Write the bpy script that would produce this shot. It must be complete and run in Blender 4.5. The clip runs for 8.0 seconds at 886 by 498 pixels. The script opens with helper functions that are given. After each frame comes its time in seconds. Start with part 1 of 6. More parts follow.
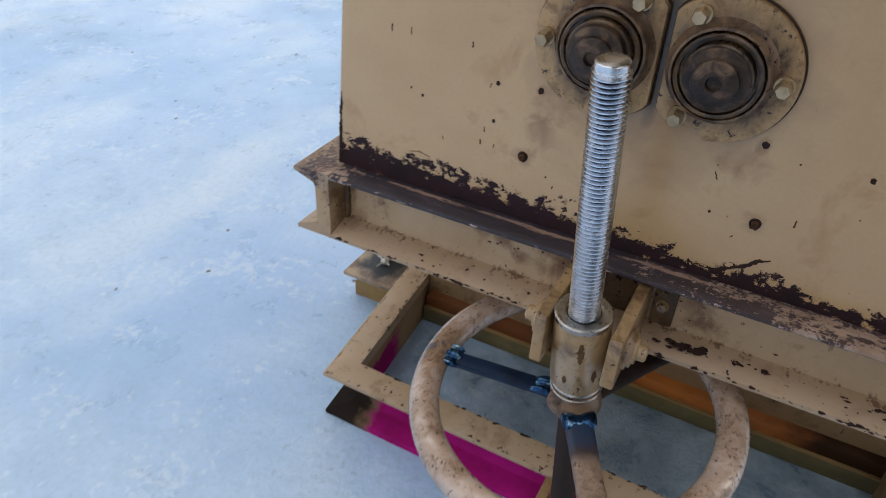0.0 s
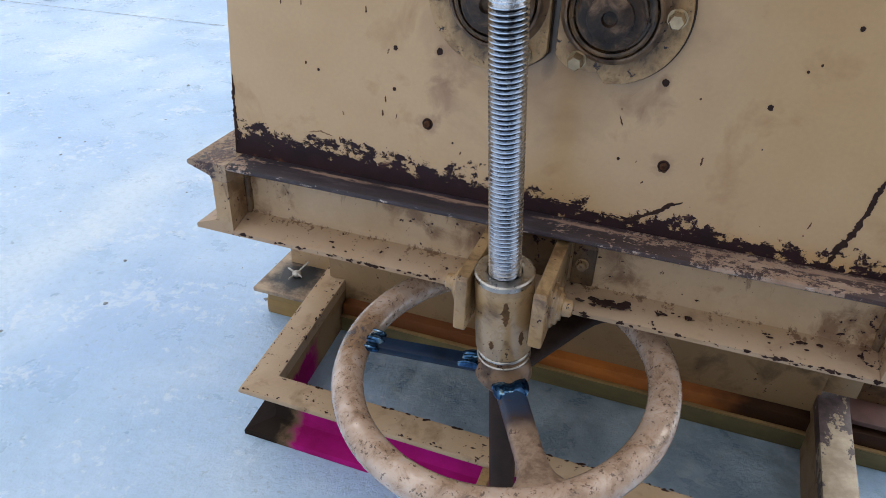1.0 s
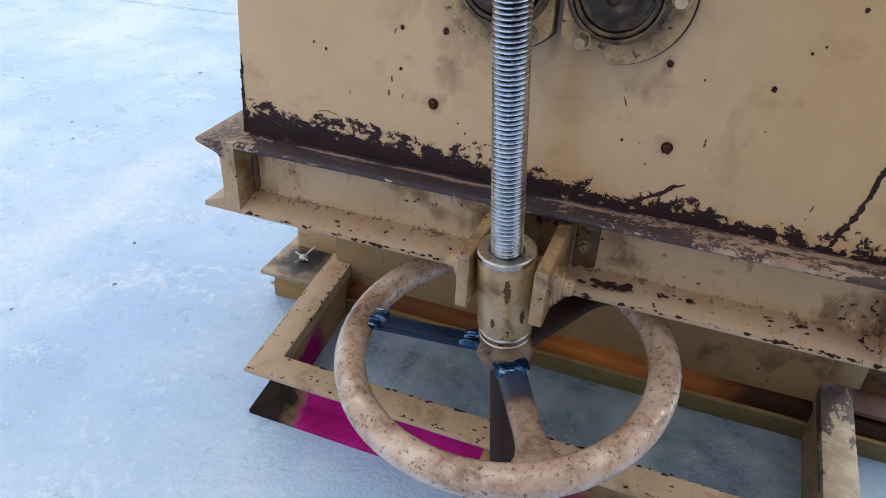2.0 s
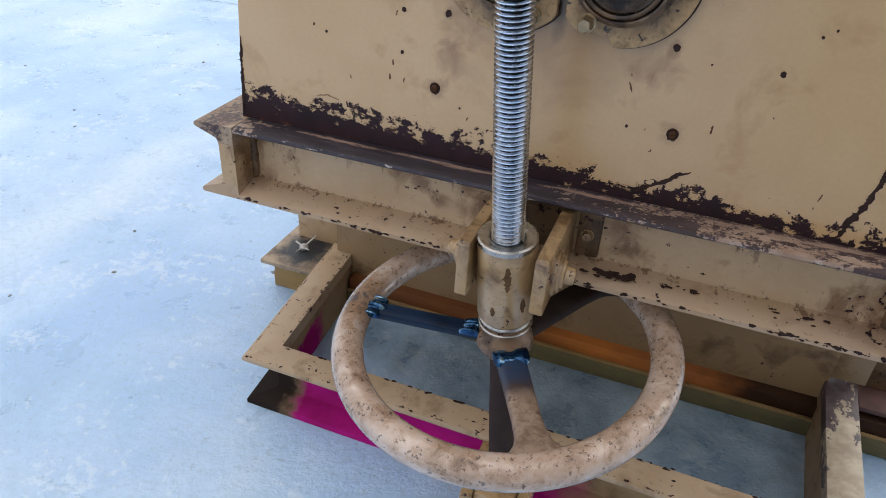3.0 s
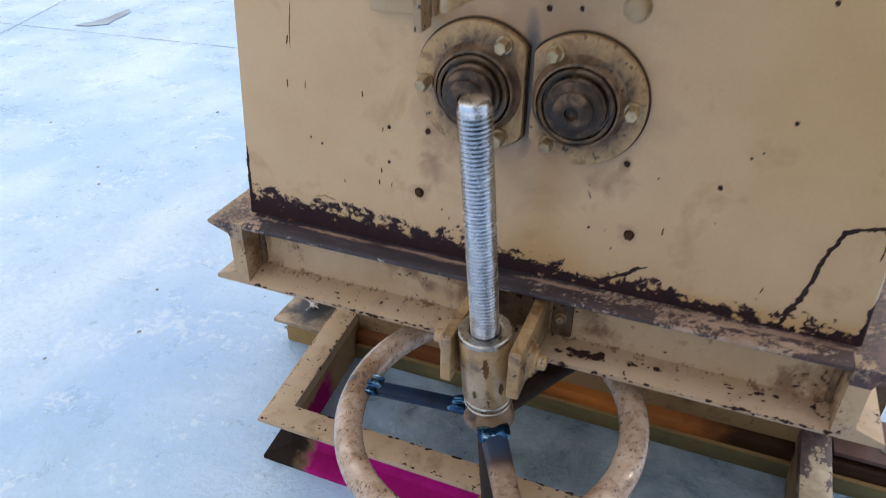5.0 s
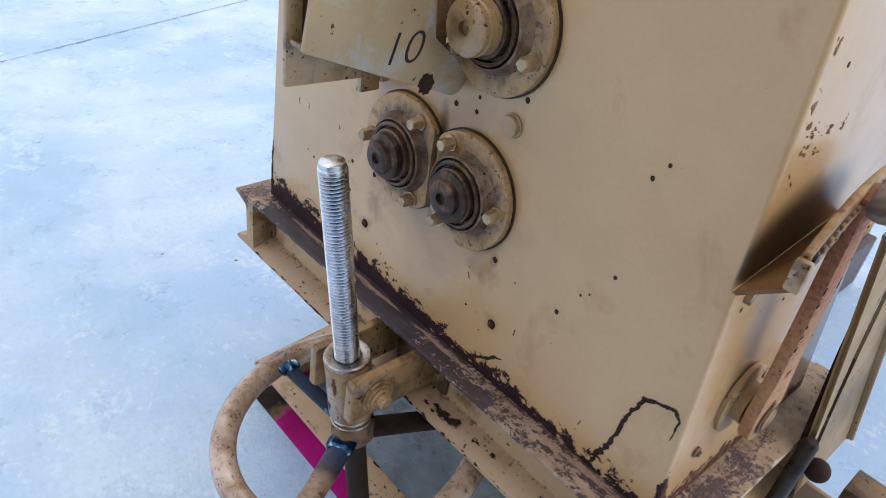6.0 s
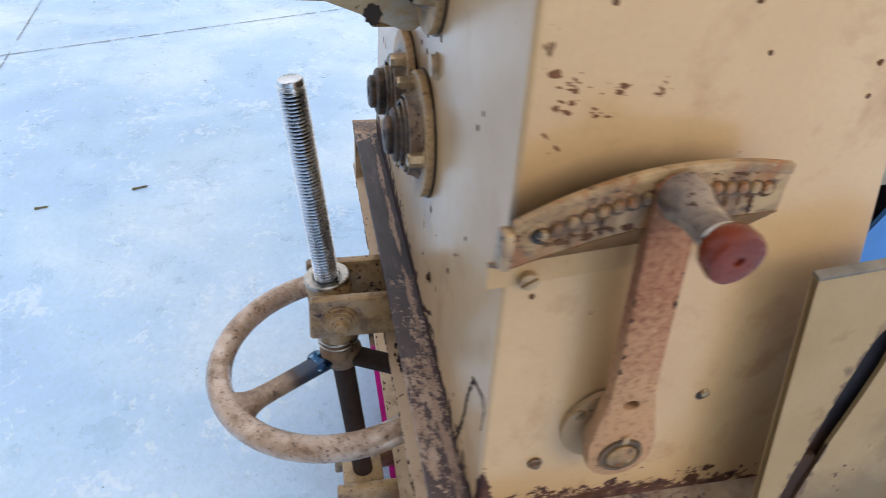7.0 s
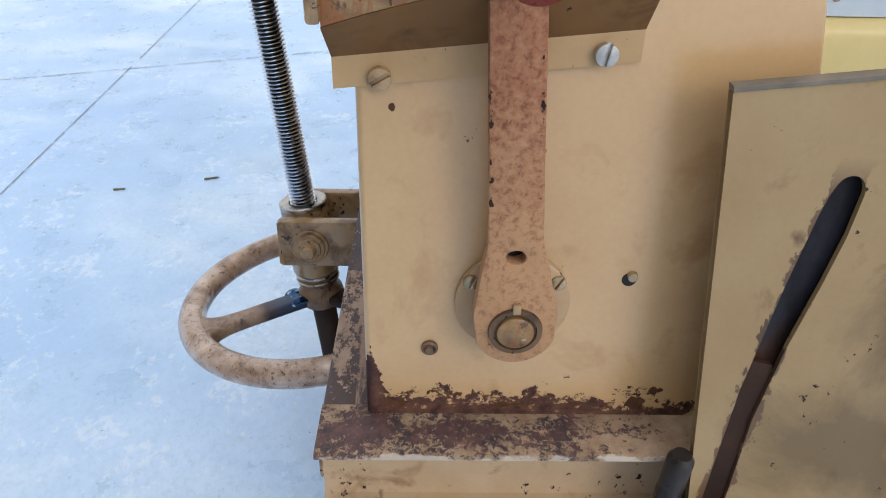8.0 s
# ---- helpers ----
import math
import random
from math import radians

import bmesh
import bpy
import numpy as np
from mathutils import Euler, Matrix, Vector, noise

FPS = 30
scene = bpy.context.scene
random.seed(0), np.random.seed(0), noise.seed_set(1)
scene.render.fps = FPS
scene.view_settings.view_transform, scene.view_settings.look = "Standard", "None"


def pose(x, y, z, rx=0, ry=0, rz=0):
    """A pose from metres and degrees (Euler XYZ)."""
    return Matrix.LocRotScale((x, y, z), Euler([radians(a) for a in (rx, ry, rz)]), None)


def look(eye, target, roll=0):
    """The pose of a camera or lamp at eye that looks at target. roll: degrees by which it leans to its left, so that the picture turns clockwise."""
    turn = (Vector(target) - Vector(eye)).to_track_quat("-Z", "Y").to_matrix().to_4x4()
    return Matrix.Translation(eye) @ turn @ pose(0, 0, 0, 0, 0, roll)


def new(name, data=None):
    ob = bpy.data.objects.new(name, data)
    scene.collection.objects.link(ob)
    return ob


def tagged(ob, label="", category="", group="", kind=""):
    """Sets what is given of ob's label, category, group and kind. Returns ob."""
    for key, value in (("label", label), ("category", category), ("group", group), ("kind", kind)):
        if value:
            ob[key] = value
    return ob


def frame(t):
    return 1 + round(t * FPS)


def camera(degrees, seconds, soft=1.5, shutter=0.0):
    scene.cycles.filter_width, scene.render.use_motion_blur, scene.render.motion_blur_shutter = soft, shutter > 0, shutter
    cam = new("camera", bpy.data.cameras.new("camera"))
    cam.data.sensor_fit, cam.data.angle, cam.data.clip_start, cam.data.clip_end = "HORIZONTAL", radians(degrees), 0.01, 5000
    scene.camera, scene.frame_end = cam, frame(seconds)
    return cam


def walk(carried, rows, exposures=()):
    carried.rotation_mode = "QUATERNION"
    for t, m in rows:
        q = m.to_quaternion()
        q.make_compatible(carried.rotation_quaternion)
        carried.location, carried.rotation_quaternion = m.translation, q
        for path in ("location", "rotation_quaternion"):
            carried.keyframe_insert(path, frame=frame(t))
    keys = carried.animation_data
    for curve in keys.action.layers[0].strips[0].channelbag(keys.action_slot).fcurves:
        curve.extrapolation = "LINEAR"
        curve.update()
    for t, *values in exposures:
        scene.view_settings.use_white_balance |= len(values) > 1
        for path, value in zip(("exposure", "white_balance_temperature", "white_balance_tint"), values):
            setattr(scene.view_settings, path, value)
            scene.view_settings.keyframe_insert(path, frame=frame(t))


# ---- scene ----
cam = camera(63.2, 8.0, soft=0.7, shutter=0.2)
PATH = [
    (0, (0.2056, -0.5776, 0.8097), (-0.5128, 0.8813, -0.3545), 3.17),
    (0.2, (0.1894, -0.5381, 0.7487), (-0.4727, 1.0094, -0.3315), 2.70),
    (0.5, (0.2043, -0.5403, 0.7273), (-0.3316, 1.0647, -0.3389), 2.14),
    (1, (0.2141, -0.5858, 0.7423), (-0.3184, 1.0223, -0.3209), 2.43),
    (2.5, (0.2268, -0.5961, 0.7258), (-0.3362, 0.9891, -0.3559), 3.12),
    (3, (0.2259, -0.5896, 0.7204), (-0.3353, 0.9938, -0.3649), 3.33),
    (3.5, (0.2305, -0.5854, 0.7168), (-0.3450, 0.9925, -0.3690), 2.54),
    (4, (0.2312, -0.5839, 0.7209), (-0.3562, 0.9998, -0.3500), 2.12),
    (4.5, (0.2299, -0.5861, 0.7308), (-0.3614, 1.0129, -0.3150), 2.51),
    (4.8, (0.2364, -0.5902, 0.7620), (-0.3558, 0.9958, -0.3029), 1.67),
    (5, (0.2611, -0.6008, 0.8307), (-0.3538, 0.9755, -0.2356), 0.68),
    (5.2, (0.3003, -0.6102, 0.8856), (-0.3559, 0.9540, -0.1739), 0.45),
    (6.3, (0.6359, -0.4003, 0.9627), (-0.6681, 0.6468, -0.1342), 11.11),
    (6.4, (0.6519, -0.3950, 0.9818), (-0.5168, 0.4860, 0.0223), 11.01),
    (6.5, (0.6652, -0.3800, 0.9939), (-0.5132, 0.4204, -0.0226), 9.06),
    (6.6, (0.6780, -0.3577, 0.9894), (-0.5423, 0.3558, -0.0423), 7.65),
    (6.7, (0.7012, -0.3118, 0.9658), (-0.5805, 0.3077, -0.0521), 6.65),
    (6.8, (0.7160, -0.2626, 0.9530), (-0.5974, 0.2615, -0.0779), 3.68),
    (6.9, (0.7274, -0.1805, 0.9369), (-0.6020, 0.2436, -0.1192), 4.79),
    (7, (0.7386, -0.1168, 0.9257), (-0.6193, 0.2137, -0.1275), 4.34),
    (7.1, (0.7408, -0.0448, 0.9204), (-0.6213, 0.2207, -0.1458), 4.84),
    (7.2, (0.7421, -0.0113, 0.9195), (-0.6179, 0.2246, -0.1562), 4.02),
    (7.3, (0.7559, 0.0152, 0.9066), (-0.6268, 0.2041, -0.1493), 3.06),
    (7.4, (0.7665, 0.0236, 0.8932), (-0.6271, 0.1947, -0.1513), 3.49),
    (7.5, (0.7808, 0.0246, 0.8758), (-0.6298, 0.1388, -0.1536), 3.81),
    (7.6, (0.7903, 0.0198, 0.8651), (-0.6308, 0.1099, -0.1523), 3.12),
    (7.8, (0.7977, 0.0289, 0.8248), (-0.6538, 0.0869, -0.1511), 1.62),
    (7.9, (0.7959, 0.0365, 0.7939), (-0.6669, 0.0804, -0.1656), 1.59),
    (8, (0.7924, 0.0403, 0.7776), (-0.6930, 0.0777, -0.1468), 1.45),
]
EXPOSURES = [(0, 0.17), (0.5, 0.27), (1.2, 0.40), (2.5, 0.47), (5.2, 0.47), (6.5, 0.44), (7.5, 0.42), (8, 0.36)]
walk(cam, [(t, look(eye, target, roll)) for t, eye, target, roll in PATH], EXPOSURES)


# ---- light ----
world = bpy.data.worlds.new("sky")
scene.world = world
world.use_nodes = True
wn = world.node_tree
sky = wn.nodes.new("ShaderNodeTexSky")
sky.sky_type, sky.sun_disc = "NISHITA", False
sky.sun_elevation, sky.sun_rotation = radians(26), radians(57)
way = wn.nodes.new("ShaderNodeSeparateXYZ")
wn.links.new(wn.nodes.new("ShaderNodeTexCoord").outputs["Generated"], way.inputs[0])
dome = wn.nodes.new("ShaderNodeValToRGB")
dome.color_ramp.elements[0].color = (4.0, 3.95, 3.95, 1)
dome.color_ramp.elements[1].color = (8.0, 7.9, 8.0, 1)
wn.links.new(way.outputs[2], dome.inputs[0])
haze = wn.nodes.new("ShaderNodeMixRGB")
haze.inputs[0].default_value = 0.85
wn.links.new(sky.outputs[0], haze.inputs[1])
wn.links.new(dome.outputs[0], haze.inputs[2])
wn.links.new(haze.outputs[0], wn.nodes["Background"].inputs[0])
wn.nodes["Background"].inputs[1].default_value = 0.15
sun = new("sun", bpy.data.lights.new("sun", "SUN"))
sun.data.energy, sun.data.angle, sun.data.color = 0.6, radians(25), (1.0, 0.98, 0.94)
sun.matrix_world = look((2.6, 1.7, 1.5), (0, 0, 0))

# Lengths below are decimetres from the lower left plug of the housing's front plate; the floor lies 4.868 below it.
DROP = 4.868


def M(v):
    return Vector((v[0] * 0.1, v[1] * 0.1, (v[2] + DROP) * 0.1))


# ---- materials ----
class Nodes:
    def __init__(self, name):
        self.mat = bpy.data.materials.new(name)
        self.mat.use_nodes = True
        self.tree = self.mat.node_tree
        self.out = self.tree.nodes["Principled BSDF"]
        self.coord = self.add("ShaderNodeTexCoord").outputs["Object"]

    def add(self, kind, **given):
        node = self.tree.nodes.new(kind)
        for key, value in given.items():
            if key == "ramp":
                for n, (at, c) in enumerate(value):
                    e = node.color_ramp.elements[n] if n < 2 else node.color_ramp.elements.new(at)
                    e.position, e.color = at, (*c, 1) if isinstance(c, tuple) else (c, c, c, 1)
            elif key in ("operation", "blend_type", "data_type", "feature", "musgrave_type"):
                if key == "operation":
                    node.operation = value
                elif key == "blend_type":
                    node.blend_type = value
                elif key == "feature":
                    node.feature = value
                else:
                    node.data_type = value
            else:
                socket = node.inputs[int(key[1:])] if key[0] == "i" and key[1:].isdigit() else node.inputs[key]
                self.put(socket, value)
        return node

    def put(self, socket, value):
        if isinstance(value, bpy.types.NodeSocket):
            self.tree.links.new(value, socket)
        elif isinstance(value, tuple) and len(value) == 3 and len(socket.default_value) == 4:
            socket.default_value = (*value, 1)
        else:
            socket.default_value = value

    def noise(self, scale, detail=4.0, rough=0.55, stretch=(1, 1, 1), shift=(0, 0, 0), warp=0.0):
        m = self.add("ShaderNodeMapping", Vector=self.coord, Scale=stretch, Location=shift)
        n = self.add("ShaderNodeTexNoise", Vector=m.outputs[0], Scale=scale, Detail=detail, Roughness=rough, Distortion=warp)
        return n.outputs["Fac"]

    def ramp(self, fac, *stops):
        return self.add("ShaderNodeValToRGB", ramp=stops, Fac=fac).outputs[0]

    def mix(self, fac, a, b, how="MIX"):
        n = self.add("ShaderNodeMixRGB", blend_type=how)
        self.put(n.inputs[0], fac), self.put(n.inputs[1], a), self.put(n.inputs[2], b)
        return n.outputs[0]

    def math(self, op, a, b=0.0):
        n = self.add("ShaderNodeMath", operation=op)
        self.put(n.inputs[0], a), self.put(n.inputs[1], b)
        return n.outputs[0]

    def stain(self, color, spots, tint, rough=None, grain=38, much=0.85):
        """Soft ragged stains on a base colour: spots are (x, y, z, radius) in decimetres."""
        wear = self.noise(grain, 6, 0.66, shift=(5, 9, 2), warp=0.5)
        for x, y, z, r in spots:
            d = self.add("ShaderNodeVectorMath", operation="DISTANCE", i0=self.coord, i1=tuple(M((x, y, z)))).outputs["Value"]
            d = self.math("ADD", self.math("MULTIPLY", d, 10.0 / r), self.math("MULTIPLY", self.math("SUBTRACT", wear, 0.5), 3.2))
            color = self.mix(self.ramp(d, (0.15, much), (0.95, 0.0)), color, tint)
        return color

    def place(self):
        return self.add("ShaderNodeSeparateXYZ", Vector=self.coord).outputs

    def finish(self, color, rough, metal=0.0, bump=None, depth=0.001, gloss=0.5):
        self.put(self.out.inputs["Base Color"], color)
        self.put(self.out.inputs["Roughness"], rough)
        self.put(self.out.inputs["Metallic"], metal)
        self.put(self.out.inputs["Specular IOR Level"], gloss)
        if bump is not None:
            b = self.add("ShaderNodeBump", Height=bump, Distance=depth, Strength=0.6)
            self.put(self.out.inputs["Normal"], b.outputs[0])
        return self.mat


RUST = (0.025, 0.0155, 0.0185)
RUST_LIGHT = (0.16, 0.07, 0.04)
TAN = (0.535, 0.341, 0.162)
TAN_PALE = (0.59, 0.395, 0.204)
TAN_DIRTY = (0.25, 0.145, 0.062)


def old_paint(name, base=TAN, pale=TAN_PALE, dirty=TAN_DIRTY, chips=0.69, grime=0.62, rust=RUST, rough=0.42, scale=1.0, band=None, metal=0.0, spots=(), tint=(0.17, 0.083, 0.035), shade_spots=(), runs=False, scraped=False):
    """Old yellowish paint with a soft stain pattern, small chips down to dark rust and, along the housing's foot, a ragged rusty band."""
    n = Nodes(name)
    broad = n.noise(7 * scale, 3, 0.6)
    color = n.mix(n.ramp(broad, (0.35, 0.0), (0.7, 1.0)), base, pale)
    stain = n.noise(16 * scale, 6, 0.62, shift=(3, 1, 2), warp=0.4)
    color = n.mix(n.ramp(stain, (grime, 0.0), (min(grime + 0.16, 1), 0.85)), color, dirty)
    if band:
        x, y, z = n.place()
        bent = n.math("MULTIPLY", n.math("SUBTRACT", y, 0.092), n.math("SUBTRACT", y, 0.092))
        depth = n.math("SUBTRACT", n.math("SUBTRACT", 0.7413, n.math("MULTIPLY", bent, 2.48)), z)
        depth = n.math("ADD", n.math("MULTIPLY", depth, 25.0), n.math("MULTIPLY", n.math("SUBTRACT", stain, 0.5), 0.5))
        # shade and some grime in the trough behind the quadrant, painted on the side
        trough_shade = n.math("MULTIPLY", n.ramp(depth, (0.05, 0.0), (0.75, 0.9)), n.math("MULTIPLY", n.ramp(n.math("MULTIPLY", n.math("SUBTRACT", x, 0.41), 100.0), (0.20, 0.0), (0.42, 1.0)), n.ramp(y, (0.10, 1.0), (0.14, 0.0))))
        trough_shade = n.math("MULTIPLY", trough_shade, n.ramp(z, (0.655, 0.0), (0.67, 1.0)))
        color = n.mix(trough_shade, color, (0.034, 0.022, 0.014))
    fine = n.noise(260, 2, 0.5)
    color = n.mix(0.05, color, n.ramp(fine, (0.3, (0.2, 0.14, 0.08)), (0.7, (0.75, 0.6, 0.42))), "OVERLAY")
    color = n.stain(color, spots, tint, much=0.45 if band else 0.8)
    # soft dark spots put the shade at the guard's lower right into its colour
    color = n.stain(color, shade_spots, (0.115, 0.074, 0.028), grain=9, much=0.72)
    if scraped:
        # paint rubbed away along both lips of the curved slot
        x, y, z = n.place()
        z = n.math("SUBTRACT", n.math("MULTIPLY", z, 10.0), DROP)
        middle = n.math("ADD", n.math("ADD", 2.385, n.math("MULTIPLY", z, 0.14)), n.math("MULTIPLY", n.math("MULTIPLY", z, z), 0.025))
        lip = n.math("SUBTRACT", n.math("ABSOLUTE", n.math("SUBTRACT", n.math("MULTIPLY", y, 10.0), middle)), 0.085)
        rub = n.math("ADD", n.math("MULTIPLY", lip, 8.0), n.math("MULTIPLY", n.math("SUBTRACT", n.noise(75, 8, 0.72, stretch=(1, 1.2, 0.7), shift=(2, 8, 3), warp=0.4), 0.5), 2.4))
        rub = n.math("MULTIPLY", n.ramp(rub, (0.02, 0.9), (0.10, 0.0)), n.ramp(n.math("SUBTRACT", z, 1.0), (0.2, 1.0), (0.4, 0.0)))
        color = n.mix(rub, color, n.ramp(broad, (0.4, (0.05, 0.026, 0.013)), (0.6, (0.12, 0.062, 0.03))))
    if runs:
        x, y, z = n.place()
        dust = n.math("MULTIPLY", n.ramp(z, (0.349, 1.0), (0.353, 0.0)), n.ramp(broad, (0.35, 0.25), (0.65, 0.7)))
        ahead = n.ramp(y, (0.009, 1.0), (0.012, 0.0))
        color = n.mix(n.math("MULTIPLY", dust, ahead), color, (0.40, 0.28, 0.195))
        drip = n.math("ADD", n.noise(75, 6, 0.68, stretch=(1, 1, 0.22), shift=(3, 2, 7)), n.math("MULTIPLY", n.math("SUBTRACT", z, 0.404), 5.0))
        color = n.mix(n.math("MULTIPLY", n.ramp(drip, (0.50, 0.0), (0.60, 0.85)), n.math("MULTIPLY", ahead, n.ramp(z, (0.408, 1.0), (0.412, 0.0)))), color, (0.10, 0.046, 0.022))
        foot = n.math("ADD", n.noise(90, 6, 0.7, shift=(8, 2, 1)), n.math("MULTIPLY", n.math("ABSOLUTE", n.math("SUBTRACT", z, 0.3505)), -16.0))
        color = n.mix(n.math("MULTIPLY", ahead, n.ramp(foot, (0.53, 0.0), (0.59, 0.8))), color, (0.13, 0.062, 0.03))
    flakes = n.noise(85 * scale, 7, 0.66, shift=(7, 0, 4))
    where = n.noise(12 * scale, 2, 0.5, shift=(1, 8, 2))
    mask = n.math("ADD", flakes, n.math("MULTIPLY", n.math("SUBTRACT", where, 0.5), 0.35))
    mask = n.ramp(mask, (chips, 0.0), (chips + 0.012, 1.0))
    if band:
        near = n.add("ShaderNodeVectorMath", operation="DISTANCE", i0=n.coord, i1=tuple(M((1.05, 0, 1.25)))).outputs["Value"]
        near = n.math("ADD", n.math("MULTIPLY", near, 10.0), n.math("MULTIPLY", n.math("SUBTRACT", stain, 0.5), 1.6))
        color = n.mix(n.ramp(n.math("MULTIPLY", near, 0.5), (0.30, 0.6), (0.66, 0.0)), color, (0.28, 0.145, 0.06))
        low, high = band
        x, y, z = n.place()
        # dark strip painted on the plate for the shade between the bearing flanges
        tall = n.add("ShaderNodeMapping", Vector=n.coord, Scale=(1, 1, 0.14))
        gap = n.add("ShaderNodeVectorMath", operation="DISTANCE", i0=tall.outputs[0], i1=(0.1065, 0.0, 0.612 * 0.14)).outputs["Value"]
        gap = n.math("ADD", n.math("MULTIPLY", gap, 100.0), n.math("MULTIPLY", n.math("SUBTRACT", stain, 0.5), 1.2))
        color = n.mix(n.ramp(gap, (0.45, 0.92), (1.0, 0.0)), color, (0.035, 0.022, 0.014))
        tear = n.noise(62, 7, 0.70, stretch=(0.9, 0.9, 1.05), warp=0.2)
        wave = n.noise(9, 3, 0.5, stretch=(1, 1, 0.05))
        edge = n.math("ADD", n.math("MULTIPLY", n.math("SUBTRACT", tear, 0.5), 0.10), n.math("MULTIPLY", n.math("SUBTRACT", wave, 0.5), 0.03))
        top = n.math("ADD", high, n.ramp(n.math("ADD", x, 0.5), (0.29, 0.030), (0.62, 0.021), (0.74, 0.018), (0.79, 0.012), (0.93, 0.010)))
        flank = n.math("MULTIPLY", n.ramp(n.math("MULTIPLY", n.math("SUBTRACT", x, 0.42), 100.0), (0.35, 0.0), (0.75, 1.0)), n.ramp(y, (0.12, 0.006), (0.17, 0.0)))
        corner = n.math("MULTIPLY", n.ramp(n.math("MULTIPLY", n.math("SUBTRACT", x, 0.41), 50.0), (0.5, 0.0), (0.9, 1.0)), n.ramp(y, (0.004, 0.05), (0.014, 0.0)))
        top = n.math("ADD", top, n.math("MAXIMUM", flank, corner))
        over = n.math("SUBTRACT", n.math("ADD", z, edge), n.math("ADD", top, low))
        line = n.ramp(n.math("MULTIPLY", over, 100.0), (0.0, 1.0), (0.06, 0.0))
        fleck = n.ramp(n.noise(130, 7, 0.7, stretch=(0.5, 0.5, 1.2), shift=(3, 3, 3)), (0.545, 0.0), (0.57, 1.0))
        upper = n.ramp(n.math("MULTIPLY", n.math("ADD", over, 0.012), 60.0), (0.2, 0.0), (0.75, 1.0))
        mask = n.math("MAXIMUM", mask, n.math("SUBTRACT", line, n.math("MULTIPLY", fleck, n.math("MULTIPLY", upper, line))))
    tone = n.ramp(n.noise(40, 5, 0.6, shift=(2, 2, 9)), (0.35, rust), (0.62, (rust[0] * 1.5, rust[1] * 1.25, rust[2] * 1.3)), (0.78, RUST_LIGHT))
    if band:
        tone = n.mix(n.ramp(y, (0.001, 0.0), (0.006, 1.0)), tone, n.ramp(tear, (0.4, (0.06, 0.03, 0.026)), (0.6, (0.15, 0.075, 0.055))))
    color = n.mix(mask, color, tone)
    r = n.mix(mask, n.ramp(stain, (0.3, rough), (0.8, rough + 0.2)), (0.62, 0.62, 0.62))
    bump = n.math("SUBTRACT", n.math("ADD", n.math("MULTIPLY", fine, 0.1), n.math("MULTIPLY", broad, 0.6)), n.math("MULTIPLY", mask, 0.8))
    if name == "fitting_paint":
        n.put(n.out.inputs["Coat Weight"], 0.6)
        n.put(n.out.inputs["Coat Roughness"], 0.14)
    if band:
        n.put(n.out.inputs["Coat Weight"], n.mix(mask, (0.8, 0.8, 0.8), (0.1, 0.1, 0.1)))
        n.put(n.out.inputs["Coat Roughness"], 0.22)
    return n.finish(color, r, metal, bump=bump, depth=0.0004, gloss=n.ramp(mask, (0.0, 0.5), (1.0, 0.1)))


